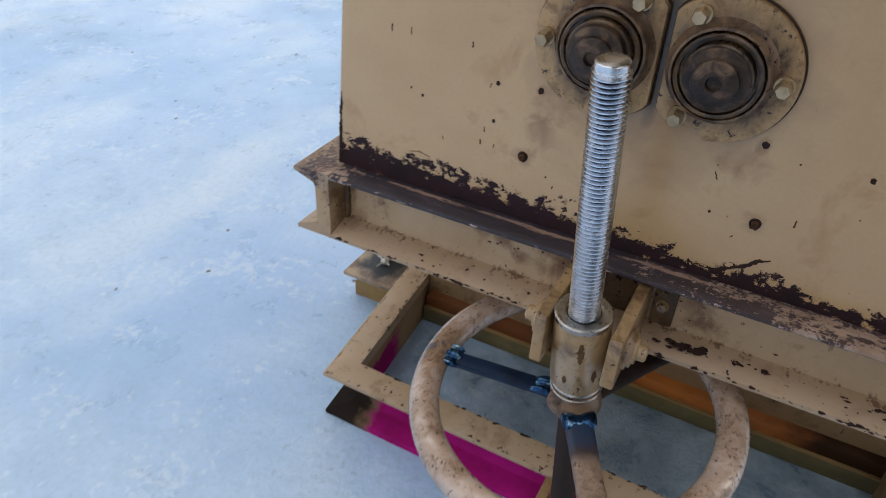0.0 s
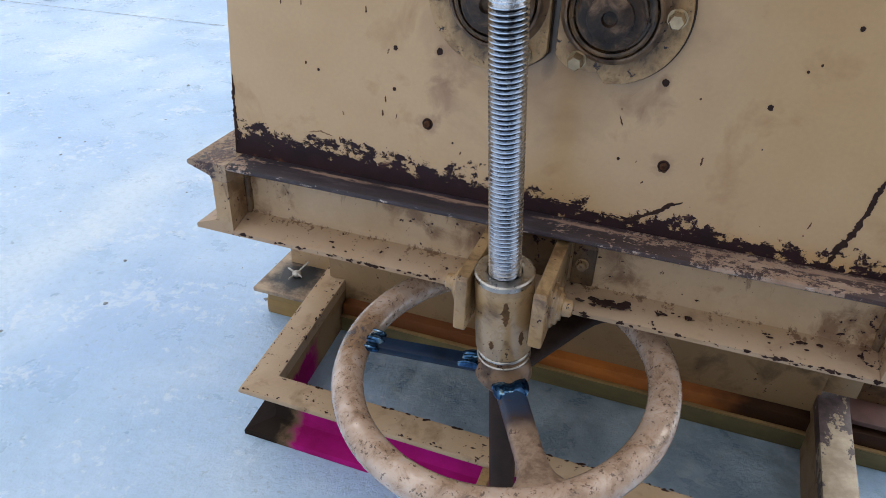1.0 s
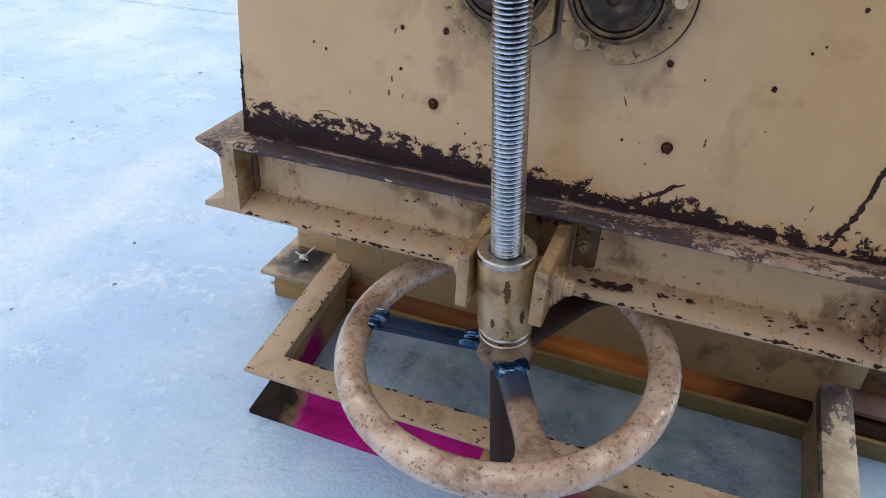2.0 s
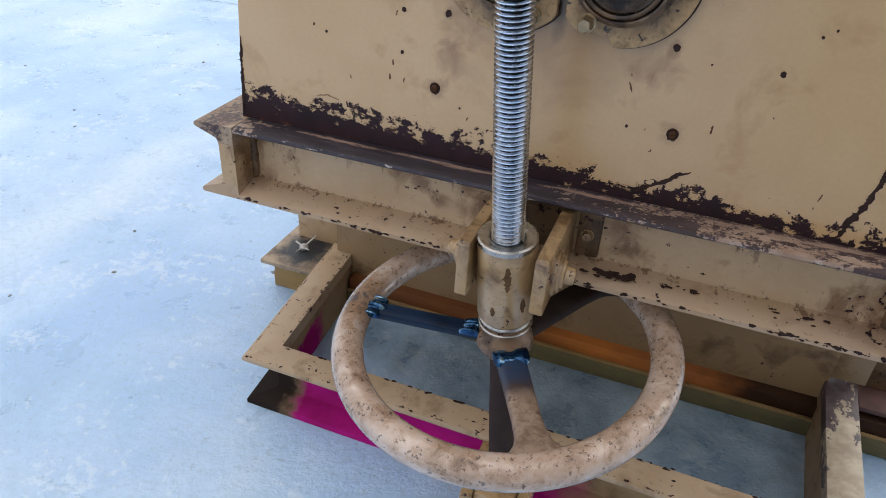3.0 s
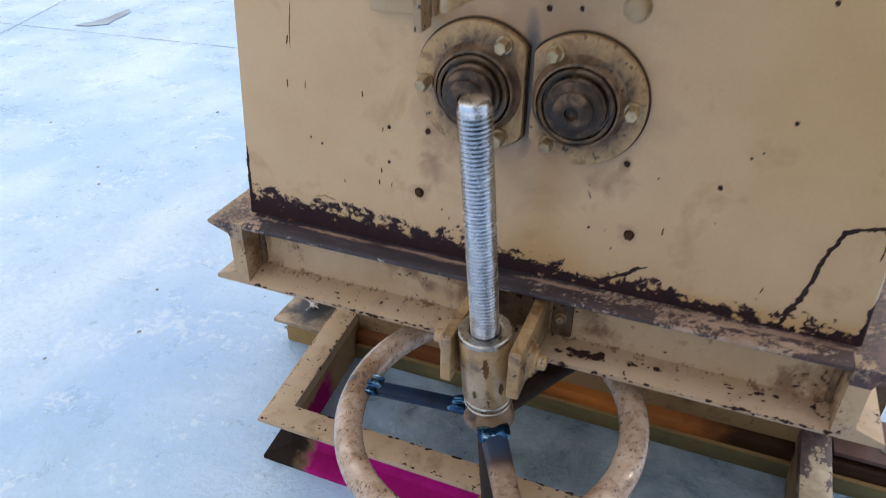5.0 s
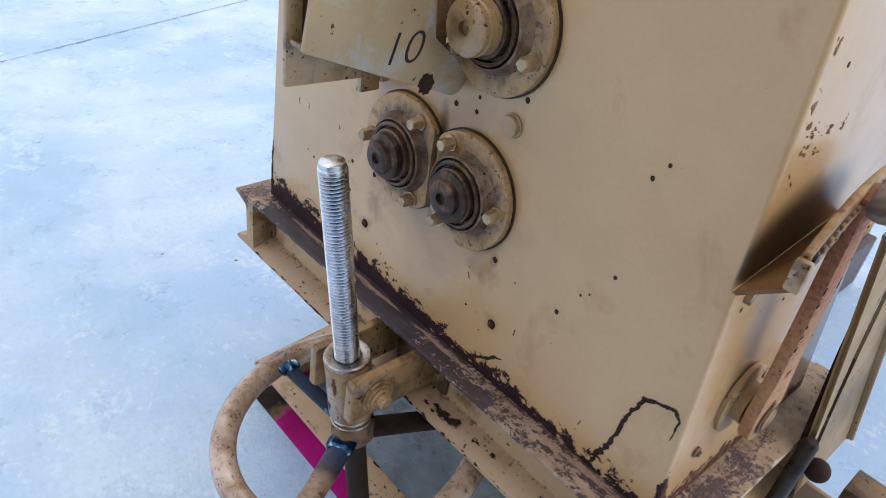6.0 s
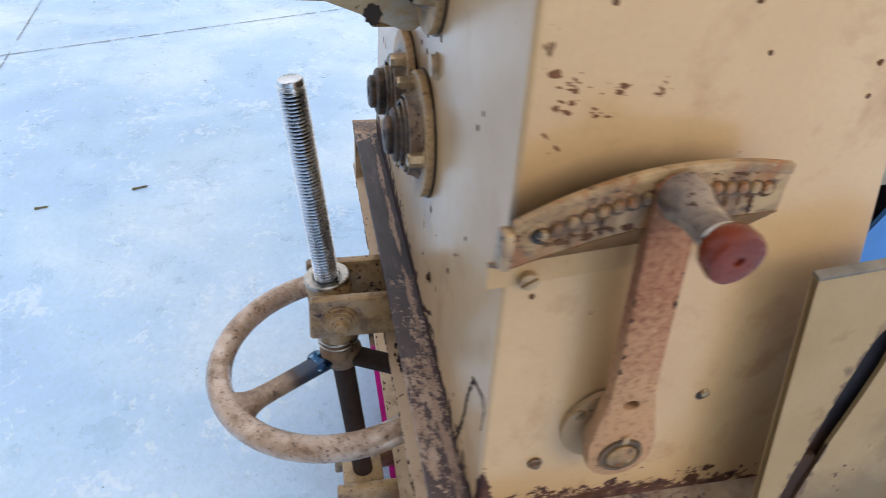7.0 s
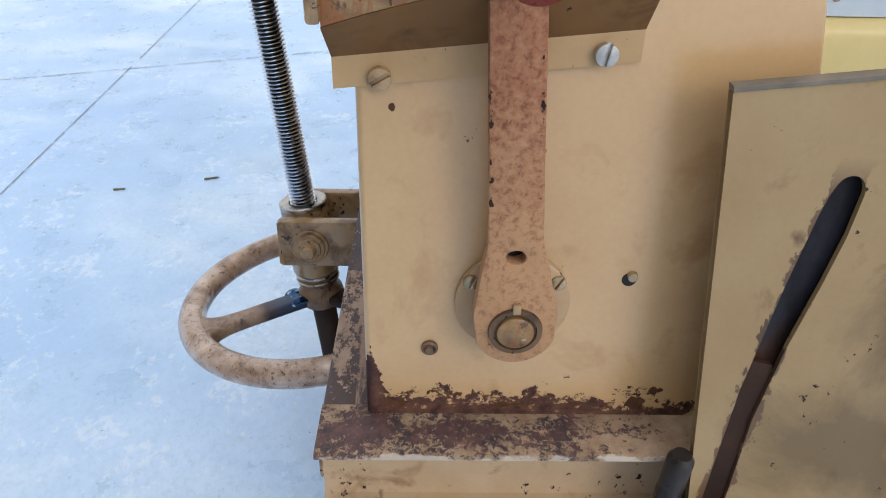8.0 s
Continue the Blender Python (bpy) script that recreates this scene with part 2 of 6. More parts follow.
def front_wear():
    """Front top flange: dark purple rust with scraped tan lines on one half, pinkish paint with dark chips on the other, a bright nicked toe."""
    n = Nodes("front_flange_wear")
    x, y, z = n.place()
    streak = n.noise(85, 9, 0.74, stretch=(0.4, 1, 1), warp=0.3)
    broad = n.noise(11, 3, 0.5, stretch=(0.6, 1, 1), shift=(4, 4, 1))
    chip = n.noise(200, 8, 0.74, shift=(2, 1, 5), warp=0.2)
    amount = n.ramp(n.math("ADD", x, 0.5), (0.295, 0.54), (0.335, 0.62), (0.37, 0.69), (0.58, 0.70), (0.68, 0.56), (0.80, 0.515), (0.88, 0.54), (0.93, 0.62))
    level = n.math("ADD", n.math("MULTIPLY", n.math("ADD", streak, chip), 0.5), n.math("MULTIPLY", n.math("SUBTRACT", broad, 0.5), 0.35))
    rusty = n.ramp(n.math("SUBTRACT", n.math("ADD", amount, 0.5), n.math("ADD", level, 0.5)), (0.0, 0.0), (0.03, 1.0))
    paint = n.ramp(n.noise(45, 6, 0.65), (0.32, (0.27, 0.17, 0.115)), (0.66, (0.45, 0.33, 0.26)))
    rust = n.ramp(n.noise(70, 7, 0.68, stretch=(0.3, 1, 1)), (0.32, (0.016, 0.012, 0.017)), (0.56, (0.036, 0.026, 0.036)), (0.76, (0.10, 0.082, 0.10)))
    rust = n.mix(n.ramp(n.math("ADD", x, 0.5), (0.62, 0.0), (0.78, 0.5)), rust, (0.085, 0.044, 0.034))
    color = n.mix(rusty, paint, rust)
    wander = n.math("ADD", n.math("ABSOLUTE", n.math("ADD", y, 0.0085)), n.math("MULTIPLY", n.math("SUBTRACT", n.noise(60, 6, 0.7, stretch=(0.25, 1, 1), shift=(7, 7, 7)), 0.5), 0.024))
    scrape = n.math("MULTIPLY", n.ramp(n.math("MULTIPLY", wander, 100.0), (0.10, 1.0), (0.30, 0.0)), n.ramp(n.noise(38, 6, 0.7, stretch=(0.5, 1.5, 1), shift=(9, 2, 2)), (0.41, 0.0), (0.49, 1.0)))
    color = n.mix(n.math("MULTIPLY", scrape, 0.85), color, (0.33, 0.215, 0.16))
    toe = n.ramp(n.math("ADD", n.math("MULTIPLY", n.math("ADD", y, 0.0322), 60.0), n.math("MULTIPLY", n.noise(120, 8, 0.75, stretch=(0.4, 1, 1), shift=(1, 4, 9)), 1.0)), (0.40, 1.0), (0.45, 0.0))
    color = n.mix(toe, color, (0.50, 0.44, 0.42))
    return n.finish(color, n.ramp(streak, (0.3, 0.42), (0.7, 0.62)), bump=n.math("SUBTRACT", streak, n.math("MULTIPLY", rusty, 0.5)), depth=0.0007)


def side_wear():
    """Side top flange: pinkish worn paint peppered with blue-black chips along its middle, purple rust at the corner."""
    n = Nodes("side_flange_wear")
    x, y, z = n.place()
    chip = n.noise(210, 10, 0.82, stretch=(1, 0.8, 1), warp=0.5)
    broad = n.noise(26, 4, 0.55, shift=(4, 4, 1))
    reach = n.ramp(y, (0.0, 0.59), (0.05, 0.53), (0.13, 0.53), (0.20, 0.42))
    reach = n.math("SUBTRACT", reach, n.ramp(n.math("ADD", x, 0.5), (0.31, 0.06), (0.36, 0.0)))
    level = n.math("ADD", chip, n.math("MULTIPLY", n.math("SUBTRACT", broad, 0.5), 0.40))
    x = n.math("ABSOLUTE", n.math("SUBTRACT", x, 0.10775))
    middle = n.math("MULTIPLY", n.math("ABSOLUTE", n.math("SUBTRACT", x, 0.339)), 4.0)
    cut = n.math("SUBTRACT", n.math("SUBTRACT", n.math("ADD", reach, 0.53), middle), level)
    mask = n.ramp(cut, (0.49, 0.0), (0.535, 1.0))
    paint = n.ramp(n.noise(50, 6, 0.65, shift=(2, 2, 2)), (0.34, (0.26, 0.165, 0.10)), (0.66, (0.44, 0.32, 0.215)))
    rust = n.ramp(n.noise(60, 6, 0.65), (0.36, (0.022, 0.02, 0.028)), (0.5, (0.075, 0.038, 0.04)), (0.68, (0.15, 0.075, 0.065)))
    color = n.mix(mask, paint, rust)
    toe = n.ramp(n.math("ADD", n.math("MULTIPLY", n.math("SUBTRACT", 0.3595, x), 60.0), n.math("MULTIPLY", n.noise(45, 7, 0.7, stretch=(1, 0.5, 1), shift=(1, 4, 9)), 1.0)), (0.50, 1.0), (0.56, 0.0))
    color = n.mix(n.math("MULTIPLY", toe, 0.8), color, (0.60, 0.52, 0.44))
    return n.finish(color, n.ramp(chip, (0.3, 0.36), (0.7, 0.6)), bump=n.math("SUBTRACT", chip, n.math("MULTIPLY", mask, 0.5)), depth=0.0007)


def plain(name, color, rough, metal=0.0, vary=0.25, scale=60, gloss=0.5, depth=0.0004):
    n = Nodes(name)
    a = n.noise(scale, 6, 0.62)
    b = n.noise(scale * 0.15, 3, 0.5, shift=(2, 5, 1))
    dark, light = tuple(c * (1 - vary) for c in color), tuple(min(1, c * (1 + vary)) for c in color)
    tone = n.ramp(n.math("ADD", n.math("MULTIPLY", a, 0.6), n.math("MULTIPLY", b, 0.4)), (0.32, dark), (0.68, light))
    return n.finish(tone, n.ramp(a, (0.3, max(0.03, rough - 0.08)), (0.7, min(1, rough + 0.1))), metal, a, depth, gloss)


def concrete():
    n = Nodes("concrete_floor")
    broad = n.noise(1.4, 4, 0.55, warp=0.2)
    mid = n.noise(10, 6, 0.62, shift=(3, 3, 0), warp=0.25)
    fine = n.noise(80, 7, 0.72)
    grit = n.noise(170, 4, 0.6, shift=(5, 5, 0))
    color = n.ramp(n.math("ADD", n.math("MULTIPLY", broad, 0.6), n.math("MULTIPLY", mid, 0.4)), (0.36, (0.33, 0.52, 0.77)), (0.50, (0.432, 0.63, 0.90)), (0.64, (0.555, 0.735, 0.98)))
    cloud = n.noise(3.0, 3, 0.5, stretch=(1, 0.6, 1), shift=(6, 2, 0), warp=0.5)
    color = n.mix(n.ramp(cloud, (0.50, 0.0), (0.70, 0.55)), color, (0.34, 0.54, 0.87))
    color = n.mix(n.ramp(cloud, (0.30, 0.55), (0.50, 0.0)), color, (0.74, 0.87, 0.98))
    color = n.mix(n.ramp(fine, (0.40, 0.26), (0.52, 0.0)), color, (0.33, 0.50, 0.64))
    groups = n.noise(7, 4, 0.6, shift=(2, 6, 0))
    pale = n.math("ADD", n.noise(48, 7, 0.70, shift=(8, 1, 0), warp=0.3), n.math("MULTIPLY", n.math("SUBTRACT", groups, 0.5), 0.75))
    color = n.mix(n.ramp(pale, (0.585, 0.0), (0.65, 0.5)), color, (0.72, 0.84, 0.98))
    worn = n.math("SUBTRACT", n.noise(95, 6, 0.7, shift=(1, 3, 0)), n.math("MULTIPLY", n.math("SUBTRACT", groups, 0.5), 0.3))
    color = n.mix(n.ramp(worn, (0.625, 0.0), (0.67, 0.45)), color, (0.27, 0.38, 0.48))
    dark = n.noise(5, 7, 0.65, shift=(1, 9, 0), warp=0.3)
    color = n.mix(n.ramp(dark, (0.64, 0.0), (0.80, 0.35)), color, (0.30, 0.38, 0.43))
    # old oil and coolant soaked into the floor, and shade painted under the machine
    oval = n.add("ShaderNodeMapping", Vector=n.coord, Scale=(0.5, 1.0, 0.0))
    oil_shade = n.add("ShaderNodeVectorMath", operation="DISTANCE", i0=oval.outputs[0], i1=(0.09, 0.175, 0.0)).outputs["Value"]
    oil_shade = n.math("ADD", n.math("MULTIPLY", oil_shade, 4.0), n.math("MULTIPLY", n.math("SUBTRACT", n.math("ADD", mid, dark), 1.0), 0.55))
    color = n.mix(n.ramp(oil_shade, (0.50, 0.62), (0.95, 0.0)), color, n.ramp(mid, (0.42, (0.085, 0.115, 0.122)), (0.58, (0.30, 0.37, 0.385))))
    rough = n.ramp(mid, (0.35, 0.24), (0.65, 0.46))
    return n.finish(color, rough, bump=n.math("ADD", n.math("MULTIPLY", grit, 0.3), n.math("ADD", fine, n.math("MULTIPLY", pale, 0.9))), depth=0.0045, gloss=0.85)


def pink_paint(name, left=False):
    """A lower rail: tan paint, sprayed magenta on a stretch of the web, sooty towards the front corner."""
    n = Nodes(name)
    x, y, z = n.place()
    cloud = n.noise(30, 4, 0.6)
    stain = n.noise(18, 6, 0.62, shift=(3, 1, 2))
    color = n.mix(n.ramp(stain, (0.46, 0.0), (0.70, 0.85)), (0.36, 0.25, 0.145), (0.15, 0.09, 0.05))
    wobble = n.math("MULTIPLY", n.math("SUBTRACT", cloud, 0.5), 0.06)
    if left:
        inner = n.ramp(n.math("MULTIPLY", n.math("ADD", n.math("ADD", x, n.math("MULTIPLY", y, 0.082)), 0.2125), 1000.0), (0.3, 0.0), (0.7, 1.0))
        reach = n.math("ADD", y, wobble)
        spray = n.math("MULTIPLY", inner, n.math("MULTIPLY", n.ramp(reach, (0.032, 0.0), (0.05, 1.0)), n.ramp(reach, (0.13, 1.0), (0.16, 0.0))))
        low = n.ramp(n.math("SUBTRACT", n.math("ADD", z, wobble), n.math("MULTIPLY", y, 0.12)), (0.036, 1.0), (0.044, 0.0))
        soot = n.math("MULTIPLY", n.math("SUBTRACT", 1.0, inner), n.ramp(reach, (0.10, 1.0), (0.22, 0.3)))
    else:
        reach = n.math("ADD", n.math("ADD", x, 0.5), wobble)
        spray = n.math("MULTIPLY", n.ramp(reach, (0.308, 0.0), (0.326, 1.0)), n.ramp(reach, (0.66, 1.0), (0.72, 0.0)))
        low = n.ramp(n.math("ADD", z, wobble), (0.052, 1.0), (0.064, 0.0))
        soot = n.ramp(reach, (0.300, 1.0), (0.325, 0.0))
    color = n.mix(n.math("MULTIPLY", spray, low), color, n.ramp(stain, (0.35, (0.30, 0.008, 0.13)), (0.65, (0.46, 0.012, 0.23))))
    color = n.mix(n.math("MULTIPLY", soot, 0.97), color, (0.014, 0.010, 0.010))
    return n.finish(color, 0.7, bump=stain, depth=0.0004, gloss=0.08)


def tinted_spoke():
    """A spoke burnt blue and black next to the hub, pale worn paint towards the rim."""
    n = Nodes("spoke_heat_tint")
    wear = n.noise(70, 7, 0.68)
    where = n.add("ShaderNodeVectorMath", operation="DISTANCE", i0=n.coord, i1=tuple(M(WHEEL)))
    d = n.math("ADD", n.math("MULTIPLY", where.outputs["Value"], 10.0), n.math("MULTIPLY", n.math("SUBTRACT", wear, 0.5), 0.14))
    color = n.ramp(d, (0.30, (0.02, 0.05, 0.11)), (0.55, (0.03, 0.045, 0.085)), (0.66, (0.05, 0.035, 0.04)), (0.80, (0.33, 0.235, 0.17)))
    color = n.mix(n.math("MULTIPLY", n.ramp(n.noise(60, 8, 0.72, shift=(2, 6, 1)), (0.40, 1.0), (0.55, 0.0)), n.ramp(d, (0.7, 0.0), (0.85, 0.8))), color, (0.14, 0.085, 0.06))
    color = n.mix(n.ramp(wear, (0.59, 0.0), (0.62, 0.9)), color, (0.07, 0.04, 0.03))
    return n.finish(color, 0.36, 0.15, wear, 0.0005)


def wood(name, color, second, shade_from=None):
    n = Nodes(name)
    grain = n.noise(40, 7, 0.65, stretch=(0.12, 1, 1), warp=0.4)
    dirt = n.noise(9, 4, 0.6, shift=(6, 0, 0))
    tone = n.ramp(grain, (0.3, tuple(c * 0.6 for c in color)), (0.65, color))
    tone = n.mix(n.ramp(dirt, (0.4, 0.0), (0.65, 0.9)), tone, second)
    if shade_from:
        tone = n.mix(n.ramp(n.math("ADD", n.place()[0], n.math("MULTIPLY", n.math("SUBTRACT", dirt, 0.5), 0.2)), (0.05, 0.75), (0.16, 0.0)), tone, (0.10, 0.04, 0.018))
        # near-black right end: the shade near the rail, put into the wood's colour
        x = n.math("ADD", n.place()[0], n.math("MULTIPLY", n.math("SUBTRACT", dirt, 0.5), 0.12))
        tone = n.mix(n.ramp(x, (shade_from, 0.0), (shade_from + 0.07, 0.93)), tone, (0.012, 0.008, 0.006))
    return n.finish(tone, 0.7, bump=grain, depth=0.0008, gloss=0.2)


AXIS = Vector((-0.0421, -0.1076, 0.9933)).normalized()
NUT = Vector((1.065, -0.942, -0.77))
WHEEL = NUT - 1.12 * AXIS

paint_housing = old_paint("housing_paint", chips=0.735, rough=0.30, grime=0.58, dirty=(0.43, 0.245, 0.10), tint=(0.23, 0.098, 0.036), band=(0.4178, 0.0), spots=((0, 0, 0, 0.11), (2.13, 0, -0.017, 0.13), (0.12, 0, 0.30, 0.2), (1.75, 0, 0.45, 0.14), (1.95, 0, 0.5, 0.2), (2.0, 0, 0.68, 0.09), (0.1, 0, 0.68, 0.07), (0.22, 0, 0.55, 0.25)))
paint_frame = old_paint("frame_paint", base=(0.445, 0.30, 0.165), pale=(0.53, 0.385, 0.245), chips=0.655, grime=0.57, dirty=(0.23, 0.115, 0.046), scale=1.6, runs=True, spots=((1.85, 0, -1.05, 0.30), (2.0, 0, -1.2, 0.22), (4.1, 0, -1.22, 0.34), (4.15, -0.1, -1.4, 0.30), (3.8, 0, -1.28, 0.22), (0.40, 0, -0.95, 0.2), (0.48, 0, -1.2, 0.25), (-0.35, 0, -0.93, 0.15), (-0.1, 0, -1.0, 0.13), (-2.05, -0.1, -1.1, 0.2), (-1.98, 0, -0.92, 0.14), (-2.05, -0.05, -1.3, 0.25), (-2.1, -0.2, -0.95, 0.2), (-1.6, 0, -1.05, 0.1), (0.1, 0, -1.15, 0.12), (0.9, 0, -1.0, 0.5)))
# tan deepened to brown: shade under the machine is put into this paint
paint_shaded = old_paint("shaded_frame_paint", base=(0.25, 0.165, 0.085), pale=(0.31, 0.21, 0.115), dirty=(0.12, 0.07, 0.034), chips=0.69, grime=0.52, scale=1.4)
paint_lower = old_paint("lower_frame_paint", base=(0.42, 0.295, 0.18), pale=(0.50, 0.38, 0.26), chips=0.66, grime=0.54, scale=1.4, dirty=(0.22, 0.135, 0.07))
paint_small = old_paint("fitting_paint", base=(0.35, 0.225, 0.105), pale=(0.45, 0.31, 0.165), dirty=(0.115, 0.056, 0.022), chips=0.635, grime=0.49, scale=2.2, rough=0.24)
paint_guard = old_paint("guard_paint", base=(0.315, 0.21, 0.096), pale=(0.37, 0.262, 0.134), dirty=(0.18, 0.10, 0.04), chips=0.69, grime=0.60, rough=0.38, scale=1.5, tint=(0.095, 0.048, 0.022), shade_spots=((4.76, 2.98, -0.45, 0.85), (4.70, 3.05, 0.45, 0.55)), scraped=True, spots=((4.57, 2.40, 0.95, 0.07), (4.62, 3.0, 0.72, 0.11), (4.66, 2.75, 0.9, 0.05)))
def wheel_paint():
    """Handled casting: scuffed greyish pink paint, brown grime, bare glints, dark specks, browned by heat beside the welded spoke."""
    n = Nodes("handwheel_paint")
    broad = n.noise(16, 5, 0.62, warp=0.6)
    scuff = n.noise(60, 9, 0.74, shift=(2, 6, 1), warp=0.5)
    fine = n.noise(210, 6, 0.7)
    tone = n.math("ADD", n.math("MULTIPLY", broad, 0.35), n.math("MULTIPLY", scuff, 0.65))
    color = n.ramp(tone, (0.36, (0.15, 0.09, 0.058)), (0.44, (0.33, 0.222, 0.155)), (0.51, (0.47, 0.34, 0.26)), (0.60, (0.65, 0.525, 0.445)))
    heat = n.add("ShaderNodeVectorMath", operation="DISTANCE", i0=n.coord, i1=tuple(M(WHEEL + Vector((-1.43, -0.06, -0.1))))).outputs["Value"]
    heat = n.math("ADD", n.math("MULTIPLY", heat, 10.0), n.math("MULTIPLY", n.math("SUBTRACT", scuff, 0.5), 1.0))
    color = n.mix(n.ramp(heat, (0.15, 0.6), (0.42, 0.0)), color, (0.30, 0.17, 0.08))
    color = n.mix(n.ramp(heat, (0.0, 0.85), (0.16, 0.0)), color, (0.022, 0.05, 0.095))
    pits = n.math("ADD", n.math("MULTIPLY", fine, 0.6), n.math("MULTIPLY", scuff, 0.4))
    mask = n.ramp(pits, (0.40, 1.0), (0.43, 0.0))
    blot = n.ramp(n.noise(165, 7, 0.72, shift=(8, 2, 3)), (0.595, 0.0), (0.62, 1.0))
    color = n.mix(n.math("MAXIMUM", n.math("MULTIPLY", mask, 0.8), n.math("MULTIPLY", blot, 0.7)), color, (0.05, 0.032, 0.028))
    n.put(n.out.inputs["Coat Weight"], n.ramp(scuff, (0.40, 0.1), (0.55, 0.8)))
    n.put(n.out.inputs["Coat Roughness"], 0.12)
    return n.finish(color, n.ramp(scuff, (0.35, 0.32), (0.6, 0.12)), n.ramp(scuff, (0.5, 0.0), (0.66, 0.35)), n.math("ADD", scuff, n.math("MULTIPLY", fine, 0.3)), 0.0009)


paint_wheel = wheel_paint()
def lever_paint():
    """Reddish primer, rubbed through to tan towards the pivot, with dark chips."""
    n = Nodes("lever_primer_worn")
    x, y, z = n.place()
    mottle = n.noise(210, 6, 0.72, warp=0.3)
    broad = n.noise(22, 4, 0.6, shift=(4, 4, 4))
    fade = n.math("ADD", n.math("SUBTRACT", 0.64, z), n.math("MULTIPLY", n.math("SUBTRACT", n.math("ADD", mottle, broad), 1.0), 0.16))
    red = n.ramp(mottle, (0.36, (0.20, 0.08, 0.045)), (0.48, (0.32, 0.135, 0.072)), (0.62, (0.38, 0.185, 0.10)), (0.75, (0.45, 0.27, 0.155)))
    color = n.mix(n.ramp(n.math("ADD", n.math("MULTIPLY", fade, 6.0), 0.5), (0.35, 0.0), (0.95, 0.8)), red, n.ramp(mottle, (0.34, (0.32, 0.175, 0.09)), (0.50, (0.47, 0.275, 0.145))))
    chip = n.ramp(n.noise(60, 7, 0.65, shift=(9, 1, 1)), (0.645, 0.0), (0.66, 1.0))
    color = n.mix(chip, color, RUST)
    return n.finish(color, 0.55, bump=mottle, depth=0.0005, gloss=0.22)


paint_lever = lever_paint()
dirty_paint = old_paint("dirty_brown_paint", base=(0.125, 0.07, 0.032), pale=(0.21, 0.125, 0.06), dirty=(0.045, 0.025, 0.013), chips=0.62, grime=0.45, scale=2.0)
def quadrant_wear():
    """Tan paint over orange primer, brown grime between the pits and orange rust running down from them."""
    n = Nodes("quadrant_paint")
    x, y, z = n.place()
    broad = n.noise(34, 6, 0.66, warp=0.5)
    run = n.noise(70, 6, 0.66, stretch=(1, 1, 0.35), shift=(2, 4, 6), warp=0.3)
    color = n.ramp(broad, (0.36, (0.13, 0.066, 0.026)), (0.48, (0.27, 0.16, 0.07)), (0.64, (0.43, 0.285, 0.14)))
    color = n.mix(n.ramp(run, (0.50, 0.0), (0.58, 0.9)), color, (0.27, 0.10, 0.028))
    color = n.mix(n.ramp(n.noise(90, 7, 0.7, shift=(7, 7, 1)), (0.56, 0.0), (0.62, 0.9)), color, (0.085, 0.042, 0.022))
    speck = n.ramp(n.noise(60, 6, 0.7, shift=(3, 1, 8)), (0.62, 0.0), (0.66, 0.8))
    color = n.mix(speck, color, (0.50, 0.40, 0.24))
    return n.finish(color, n.ramp(broad, (0.35, 0.32), (0.65, 0.5)), bump=n.math("ADD", broad, run), depth=0.0008)


quad_paint = quadrant_wear()
pit_shade_dirt = old_paint("pit_shade_brown", base=(0.085, 0.045, 0.02), pale=(0.13, 0.07, 0.032), dirty=(0.045, 0.024, 0.012), scale=3)
flange_paint = old_paint("quadrant_flange_paint", base=(0.46, 0.295, 0.14), pale=(0.52, 0.345, 0.175), dirty=(0.24, 0.135, 0.06), chips=0.70, grime=0.58, scale=2)
# browner than the flange: shade on the web's underside is put into it
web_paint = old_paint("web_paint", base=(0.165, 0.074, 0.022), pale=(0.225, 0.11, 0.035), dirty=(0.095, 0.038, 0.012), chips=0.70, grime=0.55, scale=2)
hub_paint = old_paint("hub_paint", base=(0.17, 0.10, 0.056), pale=(0.29, 0.19, 0.115), dirty=(0.045, 0.027, 0.02), chips=0.62, grime=0.44, scale=3.0, rough=0.32)
paint_sprayed = pink_paint("rail_paint_sprayed")
paint_sprayed_left = pink_paint("left_rail_paint_sprayed", True)
flange_front = front_wear()
flange_side = side_wear()
def rail_wear_paint():
    """Right lower rail: cream worn paint, purple-brown rust towards the base frame and along the inner edge."""
    n = Nodes("rail_wear")
    x, y, z = n.place()
    a = n.noise(55, 8, 0.7, stretch=(1, 0.6, 1), warp=0.3)
    edge = n.math("MULTIPLY", n.math("ABSOLUTE", n.math("SUBTRACT", n.math("SUBTRACT", x, n.math("MULTIPLY", y, 0.043)), 0.482)), 9.0)
    lean = n.math("MULTIPLY", n.math("SUBTRACT", y, 0.18), 1.5)
    mask = n.ramp(n.math("ADD", n.math("ADD", a, edge), lean), (0.615, 0.0), (0.64, 1.0))
    paint = n.ramp(n.noise(40, 6, 0.65, shift=(3, 3, 3)), (0.35, (0.27, 0.21, 0.145)), (0.65, (0.46, 0.385, 0.28)))
    rust = n.ramp(n.noise(80, 6, 0.65), (0.35, (0.03, 0.02, 0.022)), (0.7, (0.10, 0.065, 0.075)))
    return n.finish(n.mix(mask, paint, rust), 0.5, bump=n.math("SUBTRACT", a, n.math("MULTIPLY", mask, 0.4)), depth=0.0007)


rail_wear = rail_wear_paint()
rust_mark = plain("rust_mark", (0.040, 0.023, 0.020), 0.7, vary=0.4, scale=150, gloss=0.1)
faint_mark = plain("faint_brown_mark", (0.27, 0.165, 0.09), 0.6, vary=0.3, scale=150, gloss=0.1)
side_rust = plain("side_rust", (0.10, 0.048, 0.026), 0.65, vary=0.45, scale=140, gloss=0.1)
